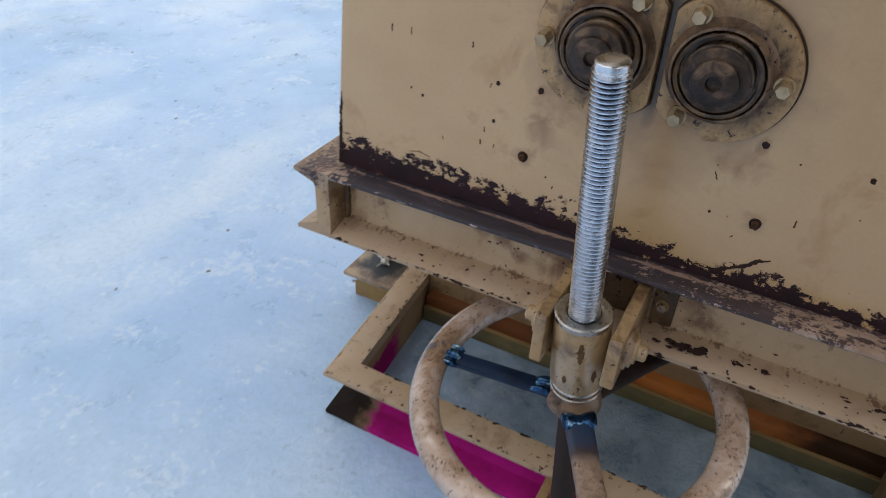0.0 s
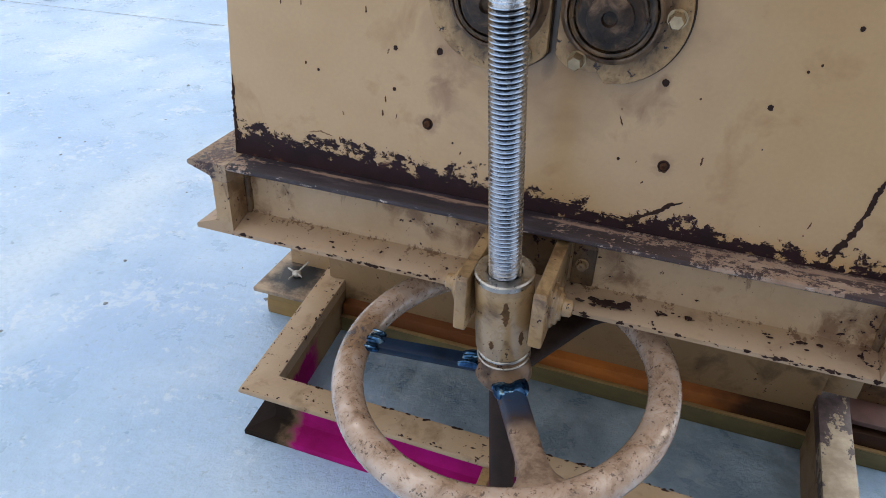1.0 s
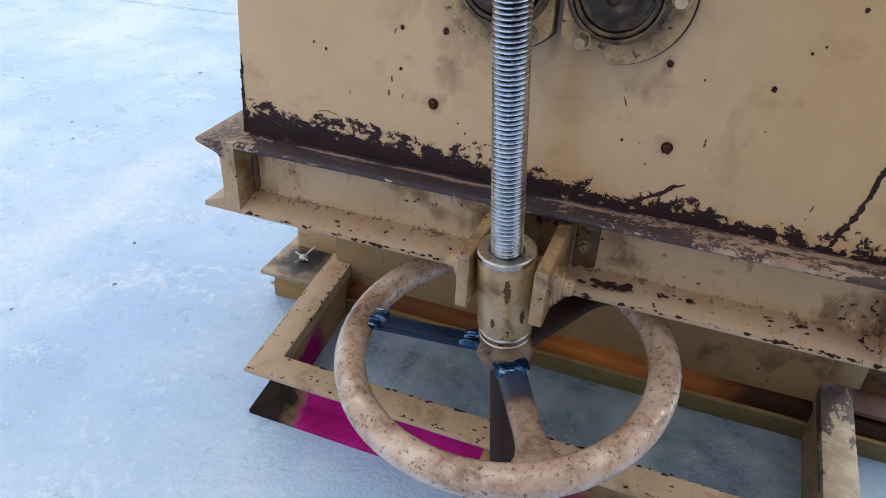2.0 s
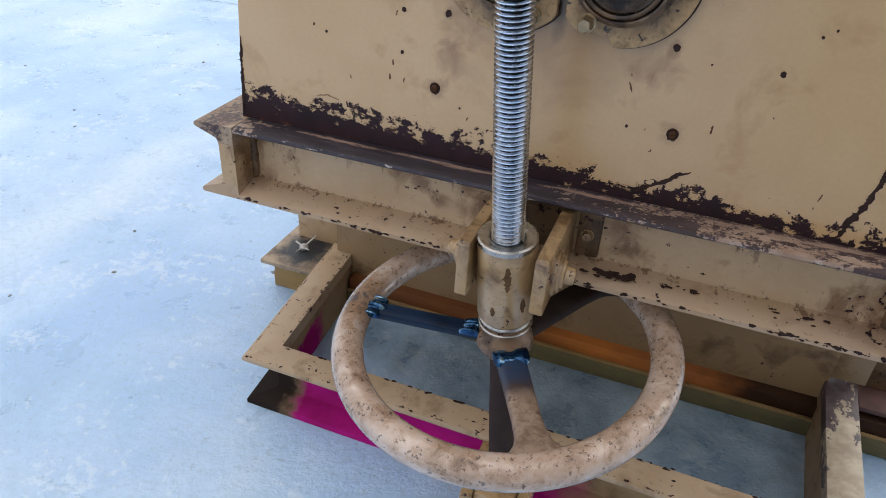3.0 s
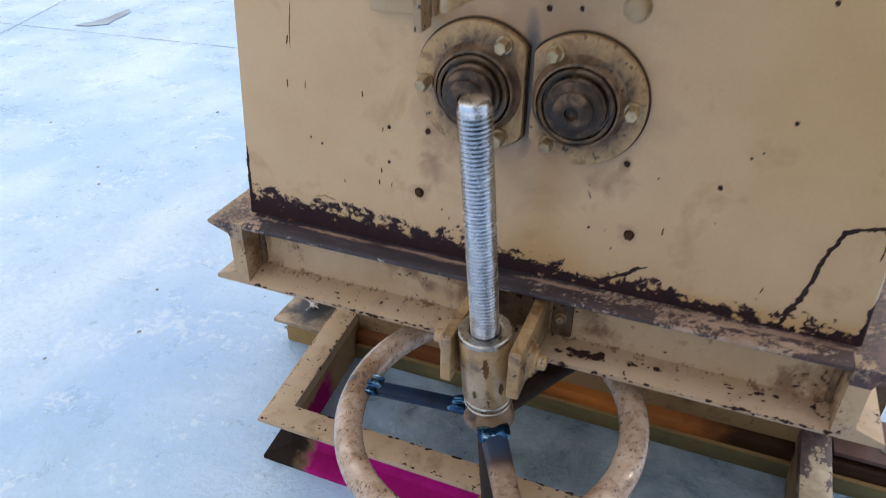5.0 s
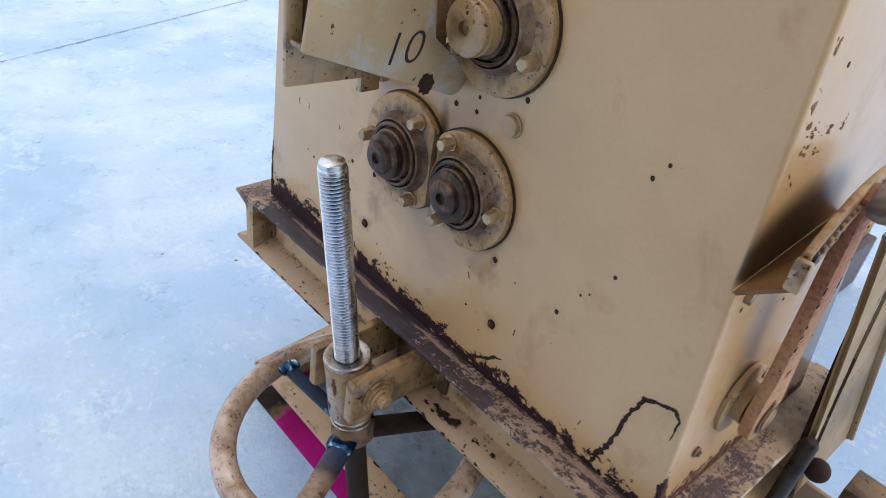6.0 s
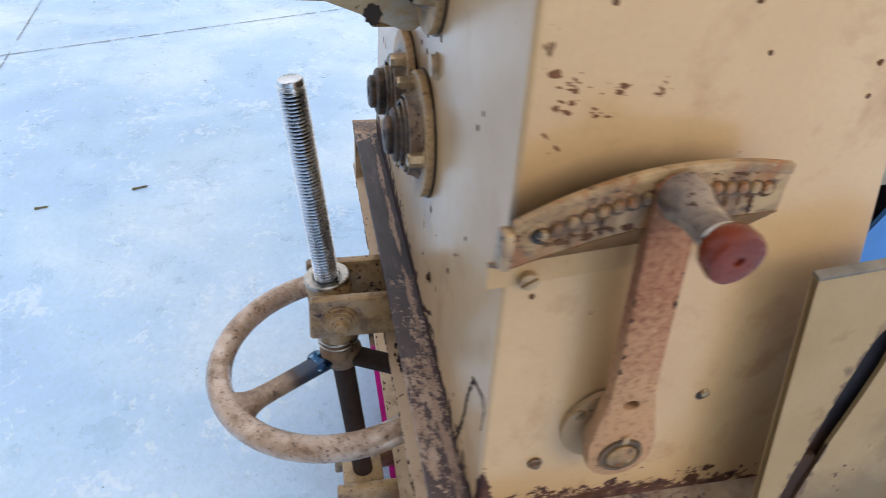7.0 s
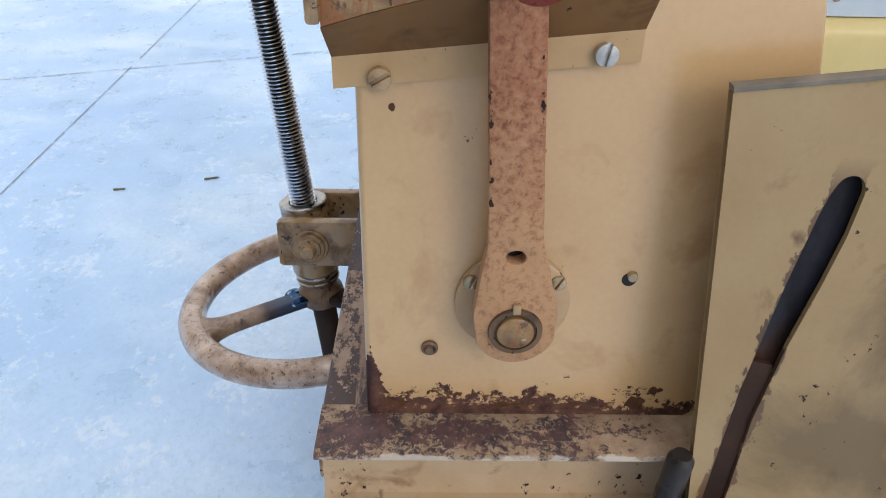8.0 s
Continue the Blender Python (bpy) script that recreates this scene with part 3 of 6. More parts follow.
plug_rust = plain("plug_rust", (0.11, 0.06, 0.03), 0.6, vary=0.5, scale=250, gloss=0.1)
steel = plain("bright_steel", (0.72, 0.75, 0.80), 0.22, 1.0, vary=0.15, scale=90)
root_steel = plain("thread_root", (0.04, 0.044, 0.052), 0.45, 0.6, vary=0.3, scale=90)
steel_worn = plain("worn_steel_ring", (0.45, 0.43, 0.40), 0.3, 1.0, vary=0.35, scale=120)
pin_steel = plain("dull_pin_steel", (0.032, 0.026, 0.024), 0.3, 0.0, vary=0.6, scale=45, gloss=0.35)
zinc = plain("zinc_screw", (0.50, 0.49, 0.47), 0.42, 0.5, vary=0.35, scale=200)
brown_steel = plain("brown_steel", (0.034, 0.021, 0.017), 0.6, 0.0, vary=0.5, scale=60, gloss=0.12)
blue_steel = plain("burnt_blue_steel", (0.006, 0.018, 0.045), 0.42, 0.0, vary=0.7, scale=45, gloss=0.22)
def weld_tint():
    """Weld metal: bright silver where it cooled last, blue and straw round it."""
    n = Nodes("weld_bead")
    a = n.noise(75, 4, 0.55, warp=0.6)
    color = n.ramp(a, (0.40, (0.008, 0.030, 0.080)), (0.52, (0.03, 0.10, 0.22)), (0.60, (0.22, 0.36, 0.47)), (0.67, (0.72, 0.76, 0.78)))
    ripple = n.noise(170, 3, 0.5, shift=(1, 2, 3))
    return n.finish(color, 0.12, 0.8, n.math("ADD", a, ripple), 0.0008)


weld_metal = weld_tint()
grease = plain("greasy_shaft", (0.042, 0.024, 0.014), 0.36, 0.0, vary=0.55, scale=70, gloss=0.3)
def bearing_paint():
    """Tan flange paint, black-brown with grease round the shaft and down from it, speckled with dark chips."""
    n = Nodes("bearing_paint")
    wear = n.noise(75, 7, 0.68, warp=0.4)
    smear = n.noise(22, 6, 0.65, stretch=(1, 1, 0.5), shift=(4, 1, 7))
    color = n.mix(n.ramp(wear, (0.48, 0.0), (0.64, 0.8)), n.ramp(smear, (0.35, (0.41, 0.255, 0.12)), (0.65, (0.50, 0.325, 0.16))), (0.20, 0.11, 0.048))
    flat = n.add("ShaderNodeMapping", Vector=n.coord, Scale=(1, 0, 1)).outputs[0]
    near = None
    for x, z in ((0.605, 1.215), (1.535, 1.215), (1.60, 2.82)):
        c = M((x, 0, z))
        d = n.add("ShaderNodeVectorMath", operation="DISTANCE", i0=flat, i1=(c.x, 0, c.z)).outputs["Value"]
        near = d if near is None else n.math("MINIMUM", near, d)
    near = n.math("ADD", n.math("MULTIPLY", near, 10.0), n.math("MULTIPLY", n.math("SUBTRACT", n.math("ADD", smear, wear), 1.0), 0.55))
    color = n.mix(n.ramp(near, (0.36, 0.92), (0.53, 0.0)), color, (0.05, 0.027, 0.014))
    chip = n.ramp(n.noise(120, 7, 0.7, shift=(9, 1, 1)), (0.615, 0.0), (0.63, 1.0))
    color = n.mix(chip, color, RUST)
    return n.finish(color, n.ramp(near, (0.3, 0.25), (0.6, 0.45)), bump=wear, depth=0.0006)


grease_tan = bearing_paint()
def grimy_shaft():
    """Shaft ends: rough brown rust under lumpy black grease."""
    n = Nodes("shaft_grime")
    lump = n.noise(70, 6, 0.65, warp=0.6)
    color = n.ramp(lump, (0.40, (0.020, 0.013, 0.010)), (0.52, (0.055, 0.033, 0.022)), (0.64, (0.15, 0.095, 0.062)), (0.75, (0.28, 0.19, 0.12)))
    return n.finish(color, n.ramp(lump, (0.4, 0.3), (0.65, 0.6)), bump=lump, depth=0.0035, gloss=0.35)


shaft_grime = grimy_shaft()
greasy_ring = old_paint("greasy_ring", base=(0.075, 0.043, 0.022), pale=(0.19, 0.115, 0.06), dirty=(0.022, 0.013, 0.009), chips=0.64, grime=0.42, scale=3.4, rough=0.2)
red_plastic = plain("red_knob", (0.15, 0.024, 0.010), 0.25, vary=0.35, scale=60, gloss=0.3)
# near-black, also painted for the shade inside the lever's bore and stud hole
black = plain("gap_black", (0.012, 0.011, 0.011), 0.6, vary=0.3)
bolt_paint = plain("bolt_paint", (0.44, 0.33, 0.20), 0.16, 0.5, vary=0.4, scale=120)
handle_worn = old_paint("handle_wear", base=(0.20, 0.15, 0.12), pale=(0.36, 0.27, 0.18), dirty=(0.09, 0.06, 0.05), chips=0.60, grime=0.47, scale=3.4, rust=(0.05, 0.03, 0.022), rough=0.28)
def bar_dark():
    """Flat bar: blue-black mill scale above, rust brown in patches below."""
    n = Nodes("dark_bar")
    x, y, z = n.place()
    a = n.noise(35, 6, 0.65, stretch=(1, 1, 0.5))
    lower = n.ramp(n.math("ADD", z, n.math("MULTIPLY", n.math("SUBTRACT", a, 0.5), 0.10)), (0.50, 1.0), (0.53, 0.0))
    color = n.mix(lower, n.ramp(a, (0.35, (0.010, 0.010, 0.014)), (0.7, (0.032, 0.032, 0.045))), n.ramp(a, (0.40, (0.012, 0.008, 0.007)), (0.55, (0.055, 0.024, 0.013)), (0.7, (0.085, 0.045, 0.028))))
    return n.finish(color, 0.6, bump=a, depth=0.0006, gloss=0.18)


slot_dark = bar_dark()
slot_brown = plain("rust_brown_plate", (0.036, 0.018, 0.012), 0.6, 0.0, vary=0.6, scale=40, gloss=0.2)
grey_edge = plain("scuffed_edge", (0.16, 0.135, 0.105), 0.5, vary=0.6, scale=45)
olive_wood = wood("olive_timber", (0.24, 0.20, 0.09), (0.11, 0.10, 0.06))
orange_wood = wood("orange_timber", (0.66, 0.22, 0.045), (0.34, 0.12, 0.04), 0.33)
yellow_wood = wood("yellow_timber", (0.42, 0.28, 0.11), (0.25, 0.16, 0.08))
red_plate = plain("reddish_plate", (0.10, 0.05, 0.043), 0.5, vary=0.5, scale=30)
scuff_mark = plain("red_brown_scuff", (0.19, 0.088, 0.045), 0.6, vary=0.35, scale=150, gloss=0.1)


def scorched():
    n = Nodes("foot_plate_scorched")
    wear = n.noise(40, 7, 0.66)
    near = n.add("ShaderNodeVectorMath", operation="DISTANCE", i0=n.coord, i1=tuple(M((-3.15, 2.62, -4.19)))).outputs["Value"]
    near = n.math("ADD", n.math("MULTIPLY", near, 10.0), n.math("MULTIPLY", n.math("SUBTRACT", wear, 0.5), 0.5))
    color = n.ramp(wear, (0.35, (0.22, 0.15, 0.10)), (0.6, (0.42, 0.32, 0.22)))
    color = n.mix(n.ramp(near, (0.30, 0.97), (0.56, 0.0)), color, (0.012, 0.02, 0.03))
    return n.finish(color, 0.45, bump=wear, depth=0.0005)


sooty_plate = scorched()
arm_paint = old_paint("arm_paint", base=(0.44, 0.32, 0.18), pale=(0.53, 0.43, 0.28), dirty=(0.50, 0.57, 0.58), chips=0.66, grime=0.53, scale=1.5, rust=(0.10, 0.065, 0.04))
ink = plain("marker_ink", (0.02, 0.02, 0.025), 0.5)
red_ink = plain("red_marker", (0.42, 0.10, 0.06), 0.5)
panel_blue = plain("pale_blue_panel", (0.55, 0.66, 0.78), 0.35, vary=0.08, scale=20)
beam_yellow = plain("cream_yellow_beam", (0.66, 0.54, 0.24), 0.4, vary=0.12, scale=15)
lip_grey = plain("grey_green_lip", (0.30, 0.29, 0.22), 0.5, vary=0.2, scale=30)
deep_blue = plain("blue_paint", (0.05, 0.19, 0.52), 0.45, vary=0.15, scale=20)
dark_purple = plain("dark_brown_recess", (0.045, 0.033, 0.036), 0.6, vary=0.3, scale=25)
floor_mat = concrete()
joint_mat = plain("joint_dirt", (0.21, 0.24, 0.27), 0.8, vary=0.4, scale=60)


# ---- building blocks ----
def part(name, bm, material, parent=None, label="", smooth=40):
    """Links a bmesh in decimetres as one mesh object under a thing or a part."""
    for v in bm.verts:
        v.co = M(v.co)
    bmesh.ops.recalc_face_normals(bm, faces=bm.faces)
    me = bpy.data.meshes.new(name)
    bm.to_mesh(me)
    bm.free()
    me.materials.append(material)
    if smooth:
        me.polygons.foreach_set("use_smooth", [True] * len(me.polygons))
        me.set_sharp_from_angle(angle=radians(smooth))
    ob = new(name, me)
    if parent is not None:
        ob.parent = parent
        ob.matrix_parent_inverse = Matrix.Translation(-parent.location) if parent.type == "EMPTY" else Matrix()
    return tagged(ob, label)


def thing(name, base, label, category, group="", kind=""):
    ob = new(name)
    ob.empty_display_size = 0.02
    ob.location = M(base)
    return tagged(ob, label, category, group, kind)


def box(lo, hi, bevel=0.0, m=None, seg=2):
    bm = bmesh.new()
    bmesh.ops.create_cube(bm, size=1.0)
    for v in bm.verts:
        v.co = Vector([(a + b) / 2 + c * (b - a) for a, b, c in zip(lo, hi, v.co)])
    if bevel:
        bmesh.ops.bevel(bm, geom=bm.edges[:], offset=bevel, segments=seg, affect="EDGES", profile=0.5)
    if m is not None:
        bm.transform(m)
    return bm


def frame_of(axis, at=(0, 0, 0), hint=(0, 0, 1)):
    """A matrix whose z follows axis, with its origin at a point."""
    z = Vector(axis).normalized()
    x = Vector(hint).cross(z)
    if x.length < 1e-4:
        x = Vector((1, 0, 0)).cross(z)
    x.normalize()
    y = z.cross(x)
    return Matrix.Translation(at) @ Matrix((x, y, z)).transposed().to_4x4()


def lathe(profile, m, steps=40):
    """A closed or open profile of (radius, height) turned round z, then placed by m."""
    bm = bmesh.new()
    rings = []
    for r, h in profile:
        if r < 1e-5:
            rings.append([bm.verts.new((0, 0, h))])
        else:
            rings.append([bm.verts.new((r * math.cos(2 * math.pi * k / steps), r * math.sin(2 * math.pi * k / steps), h)) for k in range(steps)])
    for a, b in zip(rings, rings[1:]):
        for k in range(steps):
            j = (k + 1) % steps
            quad = [a[k % len(a)], a[j % len(a)], b[j % len(b)], b[k % len(b)]]
            some = list(dict.fromkeys(quad))
            if len(some) > 2:
                bm.faces.new(some)
    bm.transform(m)
    return bm


def sheet(outline, depth, m=None, holes=(), bevel=0.0):
    """A flat plate: outline of (u, v) points, with holes, made thick along z."""
    bm = bmesh.new()
    edges = []
    for loop in (outline, *holes):
        vs = [bm.verts.new((u, v, 0)) for u, v in loop]
        edges += [bm.edges.new((a, b)) for a, b in zip(vs, vs[1:] + vs[:1])]
    if holes:
        bmesh.ops.triangle_fill(bm, use_beauty=True, edges=edges)
    else:
        bm.faces.new(bm.verts[:])
    made = bmesh.ops.extrude_face_region(bm, geom=bm.faces[:])
    bmesh.ops.translate(bm, vec=(0, 0, depth), verts=[g for g in made["geom"] if isinstance(g, bmesh.types.BMVert)])
    if bevel:
        bmesh.ops.recalc_face_normals(bm, faces=bm.faces)
        rim = [e for e in bm.edges if len(e.link_faces) == 2 and e.calc_face_angle(0) > 1.0]
        bmesh.ops.bevel(bm, geom=rim, offset=bevel, segments=2, affect="EDGES", profile=0.5)
    if m is not None:
        bm.transform(m)
    return bm


def arc(cx, cy, r, a0, a1, n=24, ry=None):
    return [(cx + r * math.cos(radians(a0 + (a1 - a0) * k / n)), cy + (ry or r) * math.sin(radians(a0 + (a1 - a0) * k / n))) for k in range(n + 1)]


def join(*parts):
    bm = bmesh.new()
    for p in parts:
        me = bpy.data.meshes.new("join")
        p.to_mesh(me)
        p.free()
        bm.from_mesh(me)
        bpy.data.meshes.remove(me)
    return bm


def rail_pieces(corners, k, depth, flange, web=0.07, toe=0.085, root=0.13):
    """One side of a mitred frame of channel, toes outward: its top flange, and its web with the bottom flange."""
    def cut(i):
        return Vector(corners[i % 4])

    def inward(i):
        a, b, c = cut(i - 1), cut(i), cut(i + 1)
        p, q = (b - a).normalized(), (c - b).normalized()
        na, nb = Vector((p.y, -p.x, 0)), Vector((q.y, -q.x, 0))
        return (na + nb) / (1 + na.dot(nb))

    def strip(profile):
        bm = bmesh.new()
        rows = [[bm.verts.new(cut(i) - inward(i) * u + Vector((0, 0, w))) for u, w in profile] for i in (k, k + 1)]
        for a in range(len(profile)):
            b = (a + 1) % len(profile)
            bm.faces.new((rows[0][a], rows[0][b], rows[1][b], rows[1][a]))
        bm.faces.new(rows[0]), bm.faces.new(rows[1])
        return bm

    f = flange
    top = [(f, 0), (0.03, 0), (0.008, -0.012), (0, -0.035), (0, -toe + 0.02), (0.012, -toe), (f - web - 0.05, -root), (f - web - 0.01, -root - 0.02), (f - web, -root - 0.06), (f, -root - 0.06)]
    low = [(f, -root - 0.06), (f - web, -root - 0.06), (f - web, -depth + root + 0.06), (f - web - 0.02, -depth + root + 0.015), (f - web - 0.06, -depth + root), (0.012, -depth + toe), (0, -depth + toe - 0.02), (0, -depth), (f, -depth)]
    return strip(top), strip(low)


def ribbon(points, width, normal, lift=0.004, seed=1, grow=0.0):
    """A thin ragged mark on a flat surface along a line of points, thinning out at its ends, grown wider towards its start."""
    rnd = random.Random(seed)
    nrm = Vector(normal).normalized()
    fine = []
    for a, b in zip(points, points[1:]):
        a, b = Vector(a), Vector(b)
        steps = max(3, int((b - a).length / (width * 0.3)))
        fine += [a.lerp(b, i / steps) for i in range(steps)]
    fine.append(Vector(points[-1]))
    bm = bmesh.new()
    rows = []
    reach = [1.0, 1.0]
    for i, p in enumerate(fine):
        d = (fine[min(i + 2, len(fine) - 1)] - fine[max(i - 2, 0)]).normalized()
        side = nrm.cross(d)
        along = i / (len(fine) - 1)
        w = 0.5 * width * (0.2 + 0.8 * min(1.0, 6 * along, 6 * (1 - along))) * (1 + grow * (1 - along) ** 2)
        reach = [min(1.5, max(0.35, r + rnd.gauss(0, 0.28) + 0.15 * (0.95 - r))) for r in reach]
        rows.append([bm.verts.new(p + side * w * reach[0] + nrm * lift), bm.verts.new(p - side * w * reach[1] + nrm * lift)])
    for a, b in zip(rows, rows[1:]):
        bm.faces.new((a[0], a[1], b[1], b[0]))
    made = bmesh.ops.extrude_face_region(bm, geom=bm.faces[:])
    bmesh.ops.translate(bm, vec=-nrm * (lift * 2), verts=[g for g in made["geom"] if isinstance(g, bmesh.types.BMVert)])
    return bm


def chips_along(a, b, normal, count, size, seed, off=0.02):
    """Small ragged flakes of missing paint strewn along an edge."""
    rnd = random.Random(seed)
    a, b, nrm = Vector(a), Vector(b), Vector(normal).normalized()
    d = (b - a).normalized()
    side = nrm.cross(d)
    bm = bmesh.new()
    knots = [rnd.random() for _ in range(max(2, count // 7))]
    for i in range(count):
        at = rnd.choice(knots) + rnd.gauss(0, 0.045) if rnd.random() < 0.7 else rnd.random()
        p = a.lerp(b, min(max(at, 0.0), 1.0)) + side * rnd.gauss(0, off) + nrm * (0.003 + 0.0001 * i)
        r = size * (0.25 + 1.5 * rnd.random() ** 3)
        n = rnd.randint(7, 11)
        ring = [bm.verts.new(p + d * r * rnd.uniform(0.6, 2.4) * math.cos(2 * math.pi * k / n) + side * r * rnd.uniform(0.3, 1.1) * math.sin(2 * math.pi * k / n)) for k in range(n)]
        low = [bm.verts.new(v.co - nrm * 0.008) for v in ring]
        bm.faces.new(ring)
        for k in range(n):
            bm.faces.new((ring[k], ring[(k + 1) % n], low[(k + 1) % n], low[k]))
    return bm


def ragged_disc(at, axis, r, seed):
    """A thin uneven blot lying on a surface."""
    rnd = random.Random(seed)
    bm = bmesh.new()
    n = 21
    size = [r * rnd.uniform(0.8, 1.12) for _ in range(n)]
    ring = [bm.verts.new((size[k] * math.cos(2 * math.pi * k / n), size[k] * 1.15 * math.sin(2 * math.pi * k / n), 0.004)) for k in range(n)]
    low = [bm.verts.new((v.co.x, v.co.y, -0.01)) for v in ring]
    bm.faces.new(ring)
    for k in range(n):
        bm.faces.new((ring[k], ring[(k + 1) % n], low[(k + 1) % n], low[k]))
    bm.transform(frame_of(axis, at))
    return bm


def hex_bolt(at, axis, size, height, turn=0.0):
    m = frame_of(axis, at) @ pose(0, 0, 0, 0, 0, turn)
    head = lathe([(0, 0), (size * 0.62, 0), (size * 0.62, height * 0.82), (size * 0.5, height), (0, height)], m, 6)
    washer = lathe([(size * 0.74, 0), (size * 0.74, height * 0.18), (0, height * 0.18)], m, 20)
    return head, washer


def slotted_screw(at, axis, r, height, turn):
    m = frame_of(axis, at) @ pose(0, 0, 0, 0, 0, turn)
    w = r * 0.16
    halves = []
    for s in (1, -1):
        a0 = math.degrees(math.asin(w / r))
        pts = arc(0, 0, r, a0, 180 - a0, 16)
        halves.append(sheet([(u, s * v) for u, v in pts], height * 0.75, m @ pose(0, 0, height * 0.3), bevel=r * 0.12))
    return join(lathe([(r, 0), (r, height * 0.5), (0, height * 0.5)], m, 28), *halves)


# ---- ground ----
bm = bmesh.new()
bmesh.ops.create_grid(bm, x_segments=2, y_segments=2, size=600, matrix=Matrix.Translation((0, 0, -DROP)))
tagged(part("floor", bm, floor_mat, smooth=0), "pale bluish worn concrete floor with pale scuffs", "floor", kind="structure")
for a, b, wide in (((-8.0, -30), (-30.4, 30), 0.024), ((60, -7.1), (-60, -11.0), 0.018), ((-90, 10.0), (90, 26.0), 0.018)):
    a, b = Vector((*a, -DROP + 0.02)), Vector((*b, -DROP + 0.02))
    side = Vector((a.y - b.y, b.x - a.x, 0)).normalized() * wide
    rnd = random.Random(int(wide * 1000))
    bm = bmesh.new()
    steps = int((b - a).length / 0.8)
    for k in range(steps):
        if rnd.random() < 0.03:
            continue
        p, q = a.lerp(b, k / steps), a.lerp(b, (k + rnd.uniform(0.8, 1.0)) / steps)
        w0, w1 = rnd.uniform(0.5, 1.2), rnd.uniform(0.5, 1.2)
        bm.faces.new([bm.verts.new(v) for v in (p + side * w0, p - side * w0, q - side * w1, q + side * w1)])
    tagged(part("floor_joint", bm, joint_mat, smooth=0), "thin dark sawn joint in the concrete floor", "floor joint", kind="structure")

bm = bmesh.new()
bm.faces.new([bm.verts.new((x, y, -DROP + 0.03)) for x, y in ((-22.9, 16.6), (-22.3, 16.75), (-21.7, 17.3), (-21.95, 17.9), (-22.05, 18.6), (-22.3, 19.3), (-22.75, 19.7), (-22.7, 18.9), (-22.5, 18.2), (-22.6, 17.4))])
tagged(part("floor_patch", bm, plain("worn_floor", (0.30, 0.37, 0.45), 0.7, vary=0.35, scale=9), smooth=0), "grey worn patch beside a floor joint", "floor patch", kind="structure")
rnd = random.Random(5)
bm = bmesh.new()
for _ in range(60):
    x, y, r = rnd.uniform(-16, 3), rnd.uniform(-11, 14), rnd.choice((0.012, 0.015, 0.02, 0.035)) * rnd.uniform(0.6, 1.2)
    n = 6
    top = [bm.verts.new((x + r * rnd.uniform(0.6, 1.4) * math.cos(k * 1.047), y + r * rnd.uniform(0.6, 1.8) * math.sin(k * 1.047), -DROP + r * 0.5)) for k in range(n)]
    low = [bm.verts.new((v.co.x + (v.co.x - x) * 0.2, v.co.y + (v.co.y - y) * 0.2, -DROP)) for v in top]
    bm.faces.new(top)
    for k in range(n):
        bm.faces.new((top[k], top[(k + 1) % n], low[(k + 1) % n], low[k]))
tagged(part("floor_grit", bm, joint_mat), "scattered dark grit and crumbs on the concrete floor", "grit", kind="stuff")
for k, (x, y, a, ln) in enumerate(((-6.97, -6.7, 100, 0.3), (-7.6, -4.75, 108, 0.38))):
    twig = thing("twig", (x, y, -DROP), "short dark twig lying on the concrete floor", "twig", "twigs on the floor")
    d = Vector((math.cos(radians(a)), math.sin(radians(a)), 0.02)) * ln
    part("stick", lathe([(0, 0), (0.03, 0.02), (0.02, ln * 0.5), (0.025, ln * 0.8), (0, ln)], frame_of(d, (x - d.x / 2, y - d.y / 2, -DROP + 0.025)), 7), olive_wood, twig)

# unseen wall behind the camera, added to block light from the front right
tagged(part("shade_wall", box((4, -12.5, -DROP), (60, -11, 24), 0.05), plain("shade_wall_grey", (0.22, 0.21, 0.20), 0.9, vary=0.12, scale=6), smooth=0), "unseen grey wall added to shade the front right", "wall", kind="structure")

# ---- housing ----
LOW, HIGH = -0.69, 10.0
housing = thing("machine_housing", (1, 1.4, LOW), "tapered tan painted steel machine housing with chipped rusty foot", "machine housing")


def housing_corner(z):
    """Left, right and rear edges of the housing at a height."""
    return -2.15 + 0.070 * (z - LOW), 4.295 - 0.047 * (z - LOW), 2.95 - 0.185 * (z - LOW)


def side_x(z):
    return housing_corner(z)[1]


bm = bmesh.new()
rings = []
for z in (LOW, 1.0, 3.0, 6.0, HIGH):
    l, r, back = housing_corner(z)
    rad = 0.045
    outline = arc(l + 0.03, 0.03, 0.03, 180, 270, 3) + arc(r - rad, rad, rad, 270, 360, 8) + arc(r - 0.03, back - 0.03, 0.03, 0, 90, 3) + arc(l + 0.03, back - 0.03, 0.03, 90, 180, 3)
    rings.append([bm.verts.new((u, v, z)) for u, v in outline])
for a, b in zip(rings, rings[1:]):
    for k in range(len(a)):
        j = (k + 1) % len(a)
        bm.faces.new((a[k], a[j], b[j], b[k]))
bm.faces.new(rings[0]), bm.faces.new(rings[-1])
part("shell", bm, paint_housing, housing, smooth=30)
for y, z, r in ((0.40, 3.29, 0.017), (1.184, 3.30, 0.02), (1.335, 3.02, 0.014), (2.04, 2.955, 0.018), (2.05, 2.757, 0.014), (0.16, 3.90, 0.017), (1.05, 1.25, 0.014), (0.2, 1.49, 0.02)):
    part("hole", ragged_disc((side_x(z), y, z), (1, 0, 0.047), r, int(y * 100 + z * 37)), side_rust, housing)
